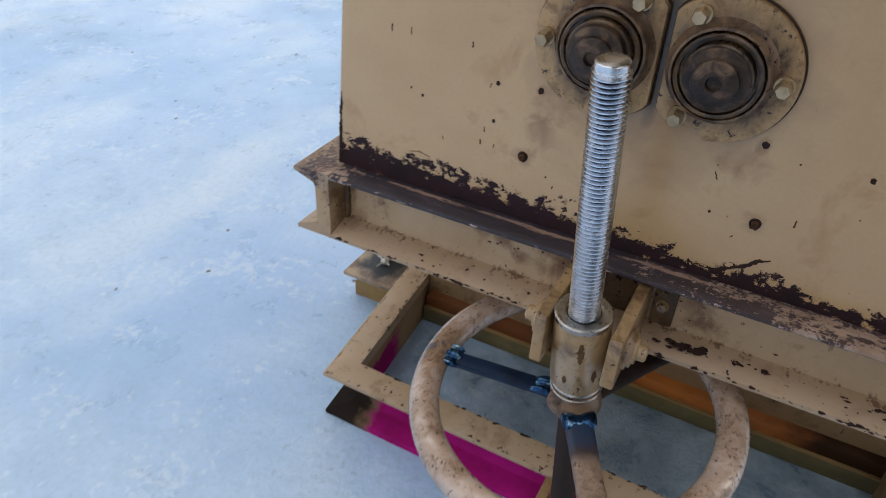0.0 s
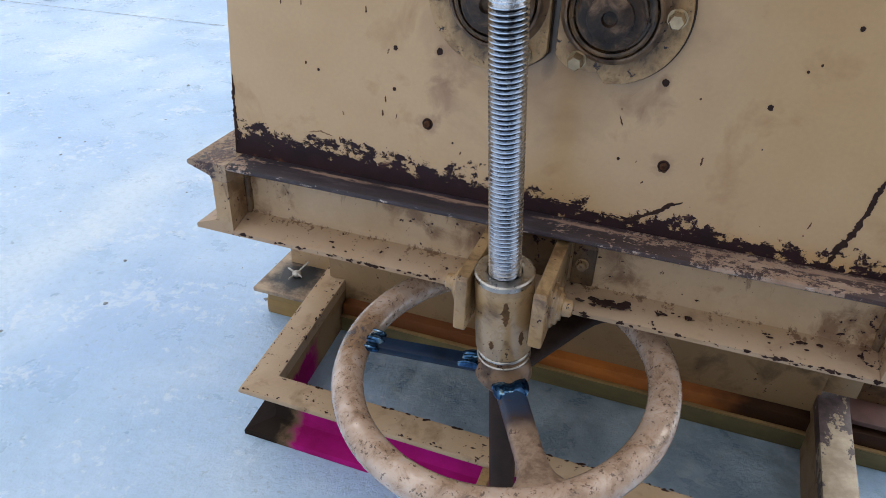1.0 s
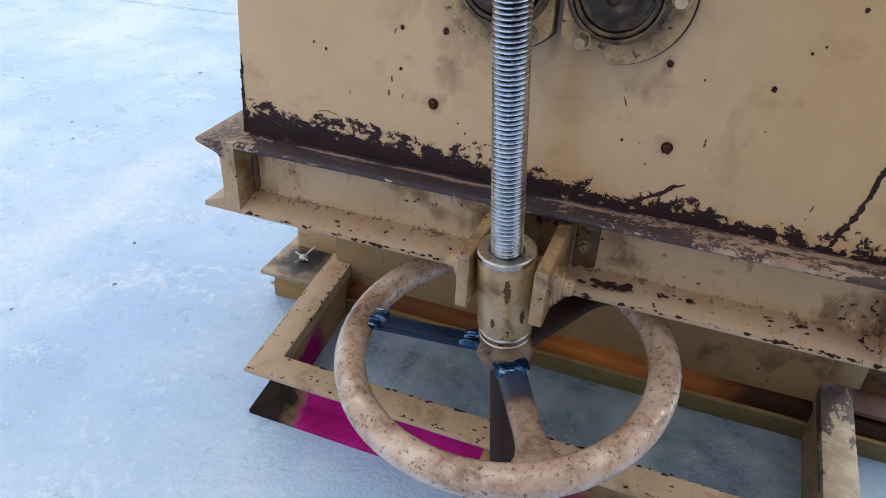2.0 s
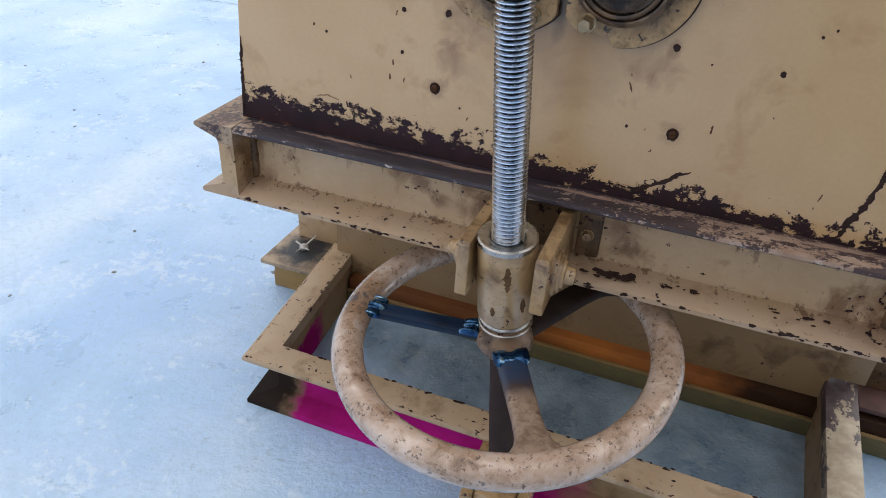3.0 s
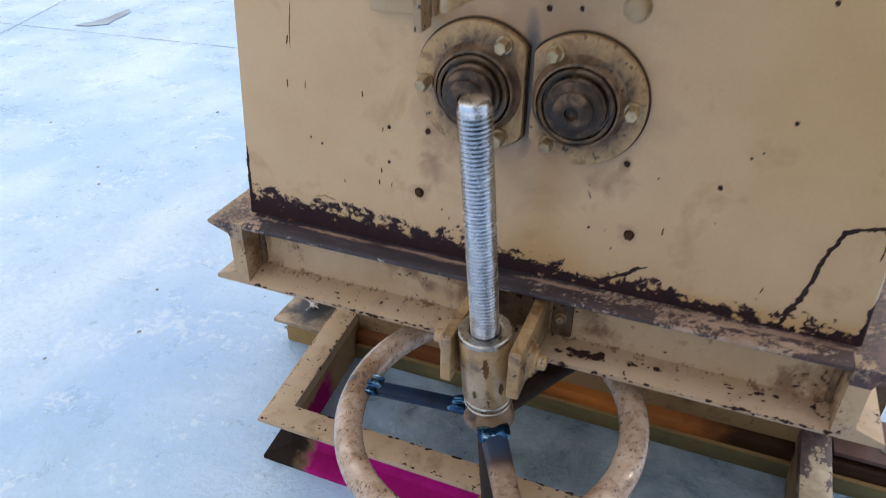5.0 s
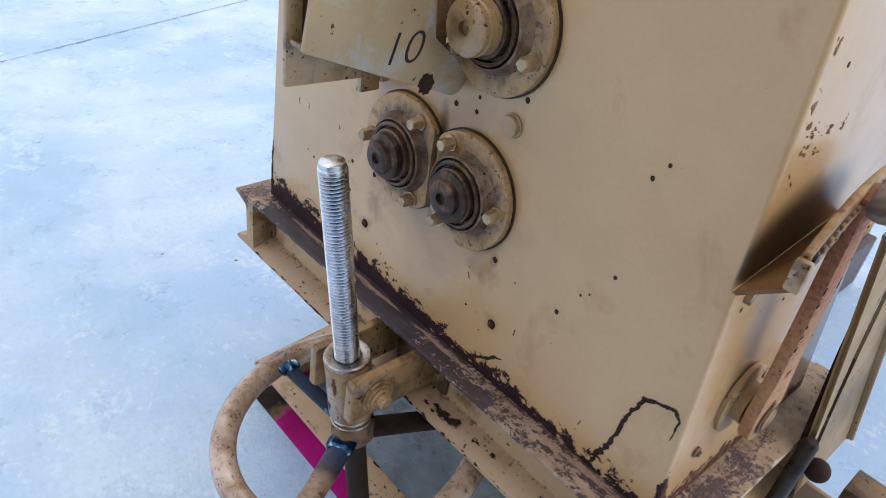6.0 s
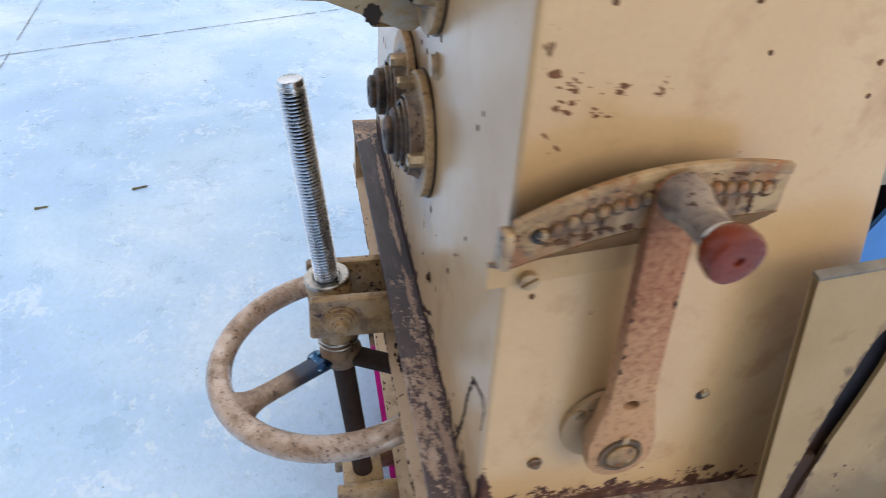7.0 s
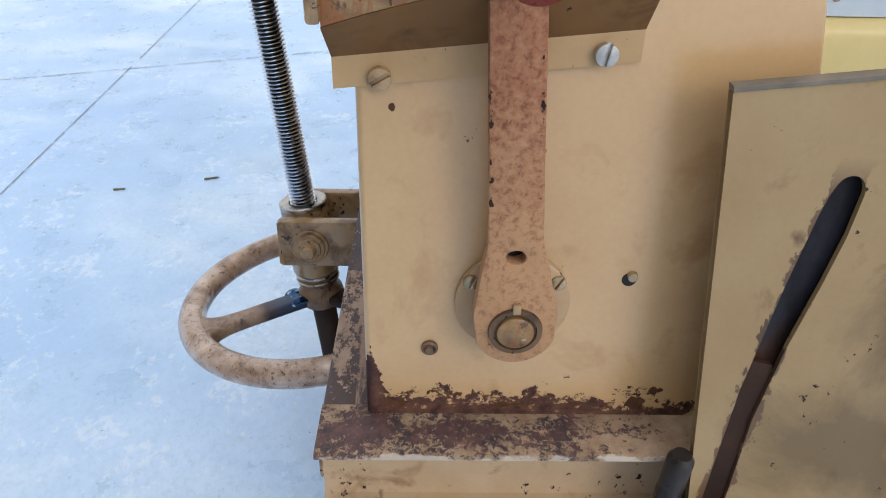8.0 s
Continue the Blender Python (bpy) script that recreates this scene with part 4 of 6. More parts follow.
for k, (z0, z1) in enumerate(((2.95, 3.2), (3.35, 3.65))):
    tagged(part("chipped_paint", chips_along((side_x(z0), 0.10, z0), (side_x(z1), 0.10, z1), (1, 0, 0.047), 12, 0.013, 40 + k, 0.02), faint_mark, housing, "brown chips along the edge"), kind="stuff")

for x, z in ((0.0, 0.0), (2.13, -0.017)):
    m = frame_of((0, -1, 0), (x, 0, z))
    part("rust_blot", ragged_disc((x, 0, z - 0.01), (0, -1, 0), 0.046, int(x * 10) + 3), plug_rust, housing)
    part("plug", lathe([(0.052, -0.004), (0.050, 0.006), (0.042, 0.012), (0.03, 0.006), (0, 0.004)], m, 18), rust_mark, housing, "small rusty plug in the front plate")
    part("plug_bolt", lathe([(0.032, 0), (0.03, 0.03), (0.02, 0.036), (0.014, 0.026), (0, 0.026)], m, 12), side_rust, housing)
m = frame_of((1, 0, 0), (side_x(-0.12), 0.424, -0.12))
part("plug", lathe([(0.055, 0), (0.055, 0.02), (0.04, 0.03), (0.034, 0.02), (0.028, 0.05), (0, 0.055)], m, 18), hub_paint, housing)
for x, z, r in ((0.095, 0.68, 0.035), (2.011, 0.688, 0.035), (2.816, 0.612, 0.028), (3.261, 1.27, 0.022), (2.007, 2.302, 0.03), (-0.32, 0.66, 0.026), (-0.33, 0.28, 0.02), (1.19, 1.955, 0.03), (1.47, 2.12, 0.02), (1.46, 1.98, 0.025), (-1.1, 0.35, 0.016), (3.0, 0.92, 0.014), (3.08, 0.98, 0.012), (1.75, -0.02, 0.016), (0.25, -0.15, 0.012), (3.4, 2.35, 0.02), (3.3, 2.2, 0.024)):
    part("hole", ragged_disc((x, 0, z), (0, -1, 0), r * 0.82, int(x * 100 + z * 37)), rust_mark, housing)
for k, (x, z, ln, lean) in enumerate(((-1.40, 1.40, 0.10, 0.25), (-1.45, 0.95, 0.08, 0.05), (-1.24, 0.96, 0.08, 0.05), (-0.60, 0.96, 0.06, 0.0), (-1.23, 0.40, 0.03, 0.3), (-0.39, 0.62, 0.05, 0.3), (-0.42, 0.17, 0.06, 0.0), (1.72, 0.32, 0.08, -0.4), (1.71, 0.42, 0.02, 0.0), (-0.45, 0.03, 0.06, 0.0), (-0.31, 0.02, 0.05, 0.3), (-0.86, -0.04, 0.04, -0.3), (0.33, -0.24, 0.035, 0.2), (3.36, -0.32, 0.07, 0.3), (3.34, -0.42, 0.02, 0.0), (2.42, 0.08, 0.08, 0.05), (2.3, 0.6, 0.02, 0.2), (1.9, -0.02, 0.02, 0.5), (1.98, -0.2, 0.025, 0.8))):
    line = [(x - lean * ln / 2, 0, z - ln / 2), (x, 0, z), (x + lean * ln / 2, 0, z + ln / 2)]
    part("nick", ribbon(line, 0.013, (0, -1, 0), 0.003, seed=300 + k), faint_mark if k % 3 == 2 else side_rust, housing)
part("nick", ribbon([(-1.24, 0, -0.30), (-1.12, 0, -0.27), (-0.99, 0, -0.30)], 0.014, (0, -1, 0), 0.003, seed=330), faint_mark, housing)
part("scratch", ribbon([(-1.33, 0, 1.75), (-1.36, 0, 1.5), (-1.375, 0, 1.32)], 0.012, (0, -1, 0), 0.002, seed=331), web_paint, housing, "long faint scratch")
part("chipped_streak", ribbon([(3.50, 0, -0.75), (3.58, 0, -0.64), (3.66, 0, -0.40), (3.70, 0, -0.25), (3.77, 0, 0.14), (3.85, 0, 0.40), (3.97, 0, 0.46), (4.12, 0, 0.49), (4.18, 0, 0.42), (4.17, 0, 0.20)], 0.032, (0, -1, 0), seed=3, grow=1.3), rust_mark, housing, "dark looping streak of chipped paint")
part("chipped_streak", ribbon([(1.92, 0, -0.60), (2.05, 0, -0.52), (2.14, 0, -0.47), (2.22, 0, -0.39), (2.35, 0, -0.32)], 0.034, (0, -1, 0), seed=4, grow=0.5), rust_mark, housing)
part("chipped_edge", ribbon([(-2.105, 0, -0.60), (-2.092, 0, -0.35), (-2.082, 0, -0.1), (-2.07, 0, 0.05), (-2.065, 0, 0.16)], 0.03, (0, -1, 0), seed=5), rust_mark, housing)
for k, (y0, z0, y1, z1, count, size, off) in enumerate(((0.13, 2.89, 0.36, 2.86, 20, 0.017, 0.03), (0.42, 2.86, 0.62, 2.84, 16, 0.013, 0.03), (0.70, 2.86, 0.80, 2.81, 14, 0.012, 0.03), (0.15, 2.78, 0.30, 2.73, 10, 0.014, 0.02), (0.36, 2.70, 0.52, 2.67, 8, 0.010, 0.02), (0.12, 2.60, 0.2, 2.5, 6, 0.012, 0.02))):
    tagged(part("chipped_paint", chips_along((side_x(z0), y0, z0), (side_x(z1), y1, z1), (1, 0, 0.047), count, size, 10 + k, off), scuff_mark, housing, "red brown scuffs through the paint"), kind="stuff")
for k, (y, z, s, w) in enumerate(((0.19, -0.60, 0.09, 0.05), (0.62, -0.52, 0.03, 0.022), (0.44, -0.50, 0.03, 0.018), (0.98, -0.61, 0.14, 0.045), (1.42, -0.60, 0.06, 0.022), (1.84, -0.58, 0.07, 0.06), (1.97, -0.48, 0.05, 0.045))):
    x = side_x(z)
    part("chipped_streak", ribbon([(x, y - s, z - 0.02), (x, y - s * 0.3, z + 0.012), (x, y + s * 0.3, z), (x, y + s, z + 0.015)], w, (1, 0, 0.047), seed=20 + k), side_rust, housing)
for k, y in enumerate((0.46, 0.54, 0.60, 0.70)):
    part("red_stroke", ribbon([(side_x(3.92), y, 3.92), (side_x(4.15), y + 0.05, 4.15)], 0.014, (1, 0, 0), seed=30 + k), red_ink, housing, "red marker stroke")
part("cap", lathe([(0.115, 0), (0.115, 0.015), (0.10, 0.02), (0.09, 0.055), (0.06, 0.065), (0, 0.068)], frame_of((0, -1, 0), (1.9, 0, 2.03)), 24), paint_small, housing, "round painted cap")

# ---- base frame under the housing ----
base_frame = thing("base_frame", (1, 1.4, -1.5), "tan painted steel channel base frame with rusty worn top flange", "machine base")
FRONT, SPAN = -0.32, 0.82


def channel(length, depth, flange, web, toe, root):
    """A channel along y from 0: its top flange, and its web with the bottom flange; the web's back lies at u = 0, the toes point to +u."""
    f, w, d = flange, web, depth
    top = [(0, 0), (f - 0.03, 0), (f - 0.008, -0.012), (f, -0.035), (f, -toe + 0.015), (f - 0.014, -toe), (w + 0.07, -root), (w + 0.02, -root - 0.02), (w, -root - 0.07), (0, -root - 0.07)]
    low = [(0, -root - 0.07), (w, -root - 0.07), (w, -d + root + 0.07), (w + 0.02, -d + root + 0.02), (w + 0.07, -d + root), (f - 0.014, -d + toe), (f, -d + toe - 0.015), (f, -d), (0, -d)]
    made = []
    for profile in (top, low):
        bm = bmesh.new()
        rows = [[bm.verts.new((u, y, z)) for u, z in profile] for y in (0, length)]
        for k in range(len(profile)):
            j = (k + 1) % len(profile)
            bm.faces.new((rows[0][k], rows[0][j], rows[1][j], rows[1][k]))
        bm.faces.new(rows[0]), bm.faces.new(rows[1])
        made.append(bm)
    return made


INNER_L, INNER_R = -2.06, 4.215
for m, length, wear, web in (
    (Matrix(((-1, 0, 0, INNER_L), (0, 1, 0, FRONT), (0, 0, 1, LOW), (0, 0, 0, 1))), 3.82, flange_side, 0.18),
    (Matrix(((1, 0, 0, INNER_R), (0, 1, 0, FRONT), (0, 0, 1, LOW), (0, 0, 0, 1))), 3.82, flange_side, 0.18),
    (Matrix(((0, 1, 0, INNER_L + 0.003), (-1, 0, 0, FRONT + 0.40), (0, 0, 1, LOW - 0.002), (0, 0, 0, 1))), INNER_R - INNER_L - 0.006, flange_front, 0.07),
    (Matrix(((0, 1, 0, INNER_L + 0.003), (1, 0, 0, 3.10), (0, 0, 1, LOW - 0.002), (0, 0, 0, 1))), INNER_R - INNER_L - 0.006, flange_side, 0.07),
):
    top, low = channel(length, SPAN, 0.46 if web > 0.1 else 0.40, web, 0.06, 0.13)
    top.transform(m), low.transform(m)
    rail = part("rail", low, paint_frame, base_frame)
    part("top_flange", top, wear, rail, "rusty scuffed top flange")
for x, seed in ((INNER_L + 0.02, 5), (INNER_R - 0.02, 6)):
    rnd = random.Random(seed)
    rows = []
    bm = bmesh.new()
    for k in range(26):
        z = LOW - 0.14 - 0.56 * k / 25
        rows.append([bm.verts.new((x + 0.045 * math.cos(radians(a)) * rnd.uniform(0.8, 1.15), 0.012 - 0.05 * math.sin(radians(a)) * rnd.uniform(0.75, 1.2), z)) for a in range(0, 181, 20)])
    for p, q in zip(rows, rows[1:]):
        for k in range(len(p) - 1):
            bm.faces.new((p[k], p[k + 1], q[k + 1], q[k]))
    part("corner_weld", bm, dirty_paint, base_frame, "lumpy painted weld in the corner", smooth=80)
part("rear_panel", sheet([(-2.29, -4.51), (1.0, -4.38), (4.74, -4.35), (4.74, LOW - 0.83), (-2.55, LOW - 0.83), (-2.55, -4.02), (-2.29, -4.02)], 0.06, Matrix(((1, 0, 0, 0), (0, 0, 1, 2.62), (0, 1, 0, 0), (0, 0, 0, 1)))), paint_shaded, base_frame, "tan rear panel, painted browner for the shade on it")
part("rear_panel", box((4.745, 2.64, -3.98), (5.16, 2.70, -1.56), 0.005), paint_shaded, base_frame)
part("deck", box((-2.05, 0.09, LOW - 0.06), (4.20, 3.09, LOW - 0.006)), paint_frame, base_frame)
for x0, x1 in ((0.70, 0.81), (1.36, 1.48)):
    ear = [(-0.02, -0.80), (-1.13, -0.80), (-1.16, -0.83), (-1.17, -1.31), (-1.14, -1.34), (-0.02, -1.34)]
    part("ear", sheet(ear, x1 - x0, Matrix(((0, 0, 1, x0), (1, 0, 0, 0), (0, 1, 0, 0), (0, 0, 0, 1))), bevel=0.02), paint_small, base_frame, "bracket ear welded to the front rail")
part("web_plate", box((1.50, -0.03, -1.36), (1.72, 0.03, -0.84), 0.015), dirty_paint, base_frame)
# dark plate added behind the nut for the shade in the gap between the ears
part("web_plate", box((0.82, -0.02, -1.36), (1.35, 0.02, -0.84), 0.01), dirty_paint, base_frame)
for piece, tone in zip(hex_bolt((1.60, -0.03, -1.13), (0, -1, 0), 0.085, 0.06), (paint_small, paint_small)):
    part("bolt", piece, tone, base_frame)

for args in (((-2.0, -0.317, -1.475), (4.2, -0.317, -1.475), (0, -1, 0), 150, 0.015, 51, 0.010), ((-2.1, -0.08, -1.375), (4.2, -0.08, -1.375), (0, -0.1, 1), 14, 0.008, 52, 0.07), ((-2.0, 0.01, -1.1), (4.2, 0.01, -1.1), (0, -1, 0), 24, 0.007, 53, 0.17)):
    tagged(part("chipped_paint", chips_along(*args), rust_mark, base_frame, "dark chips in the paint"), kind="stuff")
for args in (((1.62, -0.20, -1.388), (2.12, -0.20, -1.388), (0, -0.12, 1), 46, 0.024, 61, 0.028), ((2.30, -0.16, -1.383), (2.64, -0.16, -1.383), (0, -0.12, 1), 24, 0.013, 62, 0.016), ((-2.0, -0.22, -1.392), (0.6, -0.22, -1.392), (0, -0.12, 1), 14, 0.009, 63, 0.06), ((2.6, -0.2, -1.39), (4.1, -0.2, -1.39), (0, -0.12, 1), 16, 0.011, 64, 0.06)):
    tagged(part("chipped_paint", chips_along(*args), rust_mark, base_frame, "brown rust broken through the paint"), kind="stuff")

# ---- lower frame ----
FOOT = -4.868
lower = thing("lower_frame", (1.2, 1.6, FOOT), "tan painted steel channel frame lying on the floor, sprayed magenta", "steel frame")
RECT = [(-2.48, -0.12, -4.04), (4.98, -0.16, -4.04), (5.14, 3.55, -4.04), (-2.78, 3.55, -4.04)]
for k in range(4):
    top, low = rail_pieces(RECT, k, 0.826, 0.40)
    rail = part("rail", low, (paint_sprayed, paint_shaded, paint_shaded, paint_sprayed_left)[k], lower)
    part("top_flange", top, (paint_lower, rail_wear, paint_lower, paint_lower)[k], rail)
for args in (((-2.42, -0.095, -4.04), (4.9, -0.125, -4.04), (0, 0, 1), 110, 0.010, 71, 0.006), ((-2.1, 0.27, -4.04), (4.5, 0.24, -4.04), (0, 0, 1), 90, 0.014, 72, 0.008), ((-2.13, 0.3, -4.04), (-2.36, 3.0, -4.04), (0, 0, 1), 45, 0.012, 73, 0.01), ((-2.44, -0.05, -4.04), (-2.70, 3.0, -4.04), (0, 0, 1), 60, 0.009, 74, 0.007), ((-2.0, 0.08, -4.04), (4.3, 0.06, -4.04), (0, 0, 1), 24, 0.012, 75, 0.1)):
    tagged(part("chipped_paint", chips_along(*args), rust_mark, lower, "dark chips in the paint"), kind="stuff")
S = NUT - 3.42 * AXIS
for dx in (-0.30, 0.30):
    part("foot_ear", box((S.x + dx - 0.06, -0.95, -4.55), (S.x + dx + 0.06, 0.2, -4.12), 0.03), paint_small, lower, "lower bracket ear")
part("foot_block", box((S.x - 0.23, -0.85, -4.48), (S.x + 0.23, -0.30, -4.16), 0.04), paint_small, lower)

# timbers under the rear rail
timber = thing("timber_plank", (1.2, 3.2, FOOT), "weathered olive timber plank on the concrete floor", "timber")
part("plank", box((-2.28, 2.38, FOOT), (6.9, 3.1, FOOT + 0.27), 0.02), olive_wood, timber)
strip = thing("timber_strip", (1.2, 2.8, FOOT + 0.27), "thin orange stained timber strip on the olive plank", "timber")
part("edge_strip", box((-2.27, 2.385, FOOT + 0.2705), (6.9, 2.448, FOOT + 0.30), 0.006), yellow_wood, strip, "thin yellow timber edge")
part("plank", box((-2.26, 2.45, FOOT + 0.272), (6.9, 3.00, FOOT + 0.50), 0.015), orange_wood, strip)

left_foot = thing("packing_block", (-3.2, 2.7, FOOT), "stacked timber packing block under a steel plate", "packing block")
part("board", box((-3.62, 2.36, FOOT), (-2.72, 3.4, FOOT + 0.30), 0.02), yellow_wood, left_foot)
part("board", box((-3.58, 2.33, FOOT + 0.305), (-2.72, 3.4, FOOT + 0.60), 0.02), yellow_wood, left_foot)
plate = thing("foot_plate", (-3.2, 2.6, FOOT + 0.6), "scorched steel foot plate on the timber block", "steel plate")
part("plate", box((-3.66, 2.08, FOOT + 0.605), (-2.62, 3.3, FOOT + 0.68), 0.02), sooty_plate, plate)
post = thing("corner_post", (-3.1, 3.05, FOOT + 0.685), "tan painted steel post between the two frames", "steel post")
part("post", box((-3.46, 2.95, FOOT + 0.682), (-2.55, 3.45, -1.55), 0.02), paint_frame, post)
tie = thing("wire_knot", (-3.15, 2.62, FOOT + 0.68), "bright twisted wire knot on the foot plate", "wire")
knot = Vector((-3.17, 2.62, FOOT + 0.70))
part("knot", lathe([(0, 0), (0.07, 0), (0.075, 0.04), (0.05, 0.07), (0, 0.085)], Matrix.Translation(knot), 12), zinc, tie)
for a, ln, up in ((70, 0.26, 0.10), (160, 0.20, 0.02), (-30, 0.16, 0.02), (-100, 0.2, 0.01)):
    d = Vector((math.cos(radians(a)) * ln, math.sin(radians(a)) * ln, up))
    part("wire_end", lathe([(0, 0), (0.017, 0), (0.014, d.length), (0, d.length)], frame_of(d, knot + Vector((0, 0, 0.03))), 8), zinc, tie)
post = thing("corner_post", (5.4, 3.2, FOOT + 0.66), "tan painted steel post between the two frames", "steel post")
part("post", box((5.17, 2.95, FOOT + 0.652), (5.66, 3.40, -1.55), 0.02), dirty_paint, post)
right_foot = thing("foot_plate", (6.0, 2.8, FOOT + 0.6), "rusty reddish steel foot plate beside the frame", "steel plate")
part("plate", box((5.16, 2.50, FOOT + 0.57), (6.9, 3.4, FOOT + 0.65), 0.02), red_plate, right_foot)
for piece, tone in zip(hex_bolt((5.87, 2.80, FOOT + 0.65), (0, 0, 1), 0.13, 0.09), (zinc, zinc)):
    part("bolt", piece, tone, right_foot, "bright bolt")

# ---- screw jack ----
UP = frame_of(AXIS, NUT, (0, 1, 0))
rod = thing("threaded_rod", NUT - 3.4 * AXIS, "bright zinc plated threaded steel rod standing upright", "threaded rod")
PITCH, R_OUT, R_IN = 0.0385, 0.138, 0.108
n_side, start, stop = 28, -0.75, 2.27
turns = int((stop - start) / PITCH)
def helix(shape, name, tone, label=""):
    """A strip of thread wound round the rod: shape gives (share of the pitch, radius) from its lower to its upper edge."""
    bm = bmesh.new()
    for t in range(turns):
        rows = [[bm.verts.new((r * math.cos(2 * math.pi * k / n_side), r * math.sin(2 * math.pi * k / n_side), start + (t + f + k / n_side) * PITCH)) for k in range(n_side + 1)] for f, r in shape]
        for a, b in zip(rows, rows[1:]):
            for k in range(n_side):
                bm.faces.new((a[k], a[k + 1], b[k + 1], b[k]))
    bmesh.ops.remove_doubles(bm, verts=bm.verts, dist=0.0005)
    bm.transform(UP)
    return part(name, bm, tone, rod, label, smooth=30)


helix(((0.22, R_IN), (0.42, R_OUT), (0.66, R_OUT), (0.86, R_IN)), "thread", steel)
# this dark strip carries the shade between the threads in its colour
helix(((-0.14, R_IN), (-0.08, R_IN - 0.006), (0.16, R_IN - 0.006), (0.22, R_IN)), "thread_root", root_steel, "thread root painted dark for the shade in its groove")
top = start + turns * PITCH
part("tip", lathe([(R_IN, -0.04), (R_IN + 0.012, 0.0), (R_OUT - 0.012, 0.03), (R_OUT - 0.018, 0.066), (R_OUT - 0.03, 0.075), (0, 0.075)], UP @ Matrix.Translation((0, 0, top)), 28), steel, rod)
part("shank", lathe([(0.135, -3.55), (0.135, -1.0), (0, -1.0)], UP, 28), brown_steel, rod, "dark brown unthreaded shank")

nut = thing("trunnion_nut", NUT - 0.84 * AXIS, "tan painted cylindrical trunnion nut with bright top ring", "nut")
part("barrel", lathe([(0.17, -0.02), (0.25, -0.02), (0.255, -0.05), (0.255, -0.82), (0.245, -0.84), (0.14, -0.84)], UP, 40), paint_small, nut)
for around, down, tall, wide, seed in ((-72, -0.14, 0.26, 7, 1), (-40, -0.50, 0.16, 6, 2), (-100, -0.6, 0.1, 5, 3)):
    rnd = random.Random(seed)
    bm = bmesh.new()
    rows = []
    for k in range(14):
        h = down - tall * k / 13
        w = wide * (0.25 + 0.75 * math.sin(math.pi * (k + 0.6) / 14.2)) * rnd.uniform(0.6, 1.25)
        mid = around + rnd.uniform(-1.2, 1.2)
        rows.append([bm.verts.new(UP @ Vector((0.2575 * math.cos(radians(mid + w * f)), 0.2575 * math.sin(radians(mid + w * f)), h))) for f in (-1, -0.3, 0.3, 1)])
    for p, q in zip(rows, rows[1:]):
        for k in range(3):
            bm.faces.new((p[k], p[k + 1], q[k + 1], q[k]))
    part("rust_run", bm, plug_rust, nut, "brown run of rust down the nut")
part("top_ring", lathe([(0.150, -0.10), (0.150, 0.0), (0.165, 0.012), (0.242, 0.012), (0.256, 0.0), (0.258, -0.04), (0.25, -0.05)], UP, 40), steel_worn, nut, "bright worn steel ring")
for x0, x1, sx in ((0.56, 0.70, -1), (1.48, 1.62, 1)):
    p = Vector((x0 if sx > 0 else x1, -0.83, -1.085))
    part("pin", lathe([(0.20, 0.0), (0.20, 0.02), (0.19, 0.03), (0.165, 0.03), (0.165, 0.055), (0.155, 0.065), (0.125, 0.065), (0.12, 0.09), (0.08, 0.095), (0.075, 0.16), (0.06, 0.175), (0, 0.175)], frame_of((sx, 0, 0), p), 28), paint_small, nut, "trunnion pin end")

wheel = thing("handwheel", WHEEL - 0.15 * AXIS, "worn tan painted cast handwheel with three spokes, welded hub", "handwheel")
AT = frame_of(AXIS, WHEEL, (0, 1, 0))
R_RIM, R_TUBE = 1.455, 0.148
bm = bmesh.new()
grid = []
for k in range(96):
    a = 2 * math.pi * k / 96
    row = []
    for j in range(20):
        b = 2 * math.pi * j / 20
        r = R_RIM + R_TUBE * math.cos(b)
        row.append(bm.verts.new((r * math.cos(a), r * math.sin(a), 1.0 * R_TUBE * math.sin(b) - 0.06)))
    grid.append(row)
for k in range(96):
    for j in range(20):
        p, q = grid[k], grid[(k + 1) % 96]
        bm.faces.new((p[j], q[j], q[(j + 1) % 20], p[(j + 1) % 20]))
bm.transform(AT)
part("rim", bm, paint_wheel, wheel)
part("hub", lathe([(0.14, 0.13), (0.20, 0.13), (0.205, 0.07), (0.25, 0.02), (0.265, -0.08), (0.22, -0.16), (0.14, -0.16)], AT, 36), hub_paint, wheel)
collar = part("collar", lathe([(0.14, 0.275), (0.215, 0.275), (0.225, 0.262), (0.225, 0.235), (0.215, 0.228), (0.215, 0.20), (0.232, 0.19), (0.236, 0.15), (0.22, 0.135), (0.14, 0.135)], AT, 36), hub_paint, wheel)
for low, high, out in ((0.232, 0.264, 0.244), (0.168, 0.188, 0.245)):
    part("ring", lathe([(0.2, low), (out - 0.008, low), (out, low + 0.008), (out, high - 0.008), (out - 0.008, high), (0.2, high)], AT, 36), steel_worn, collar, "bright worn ring")


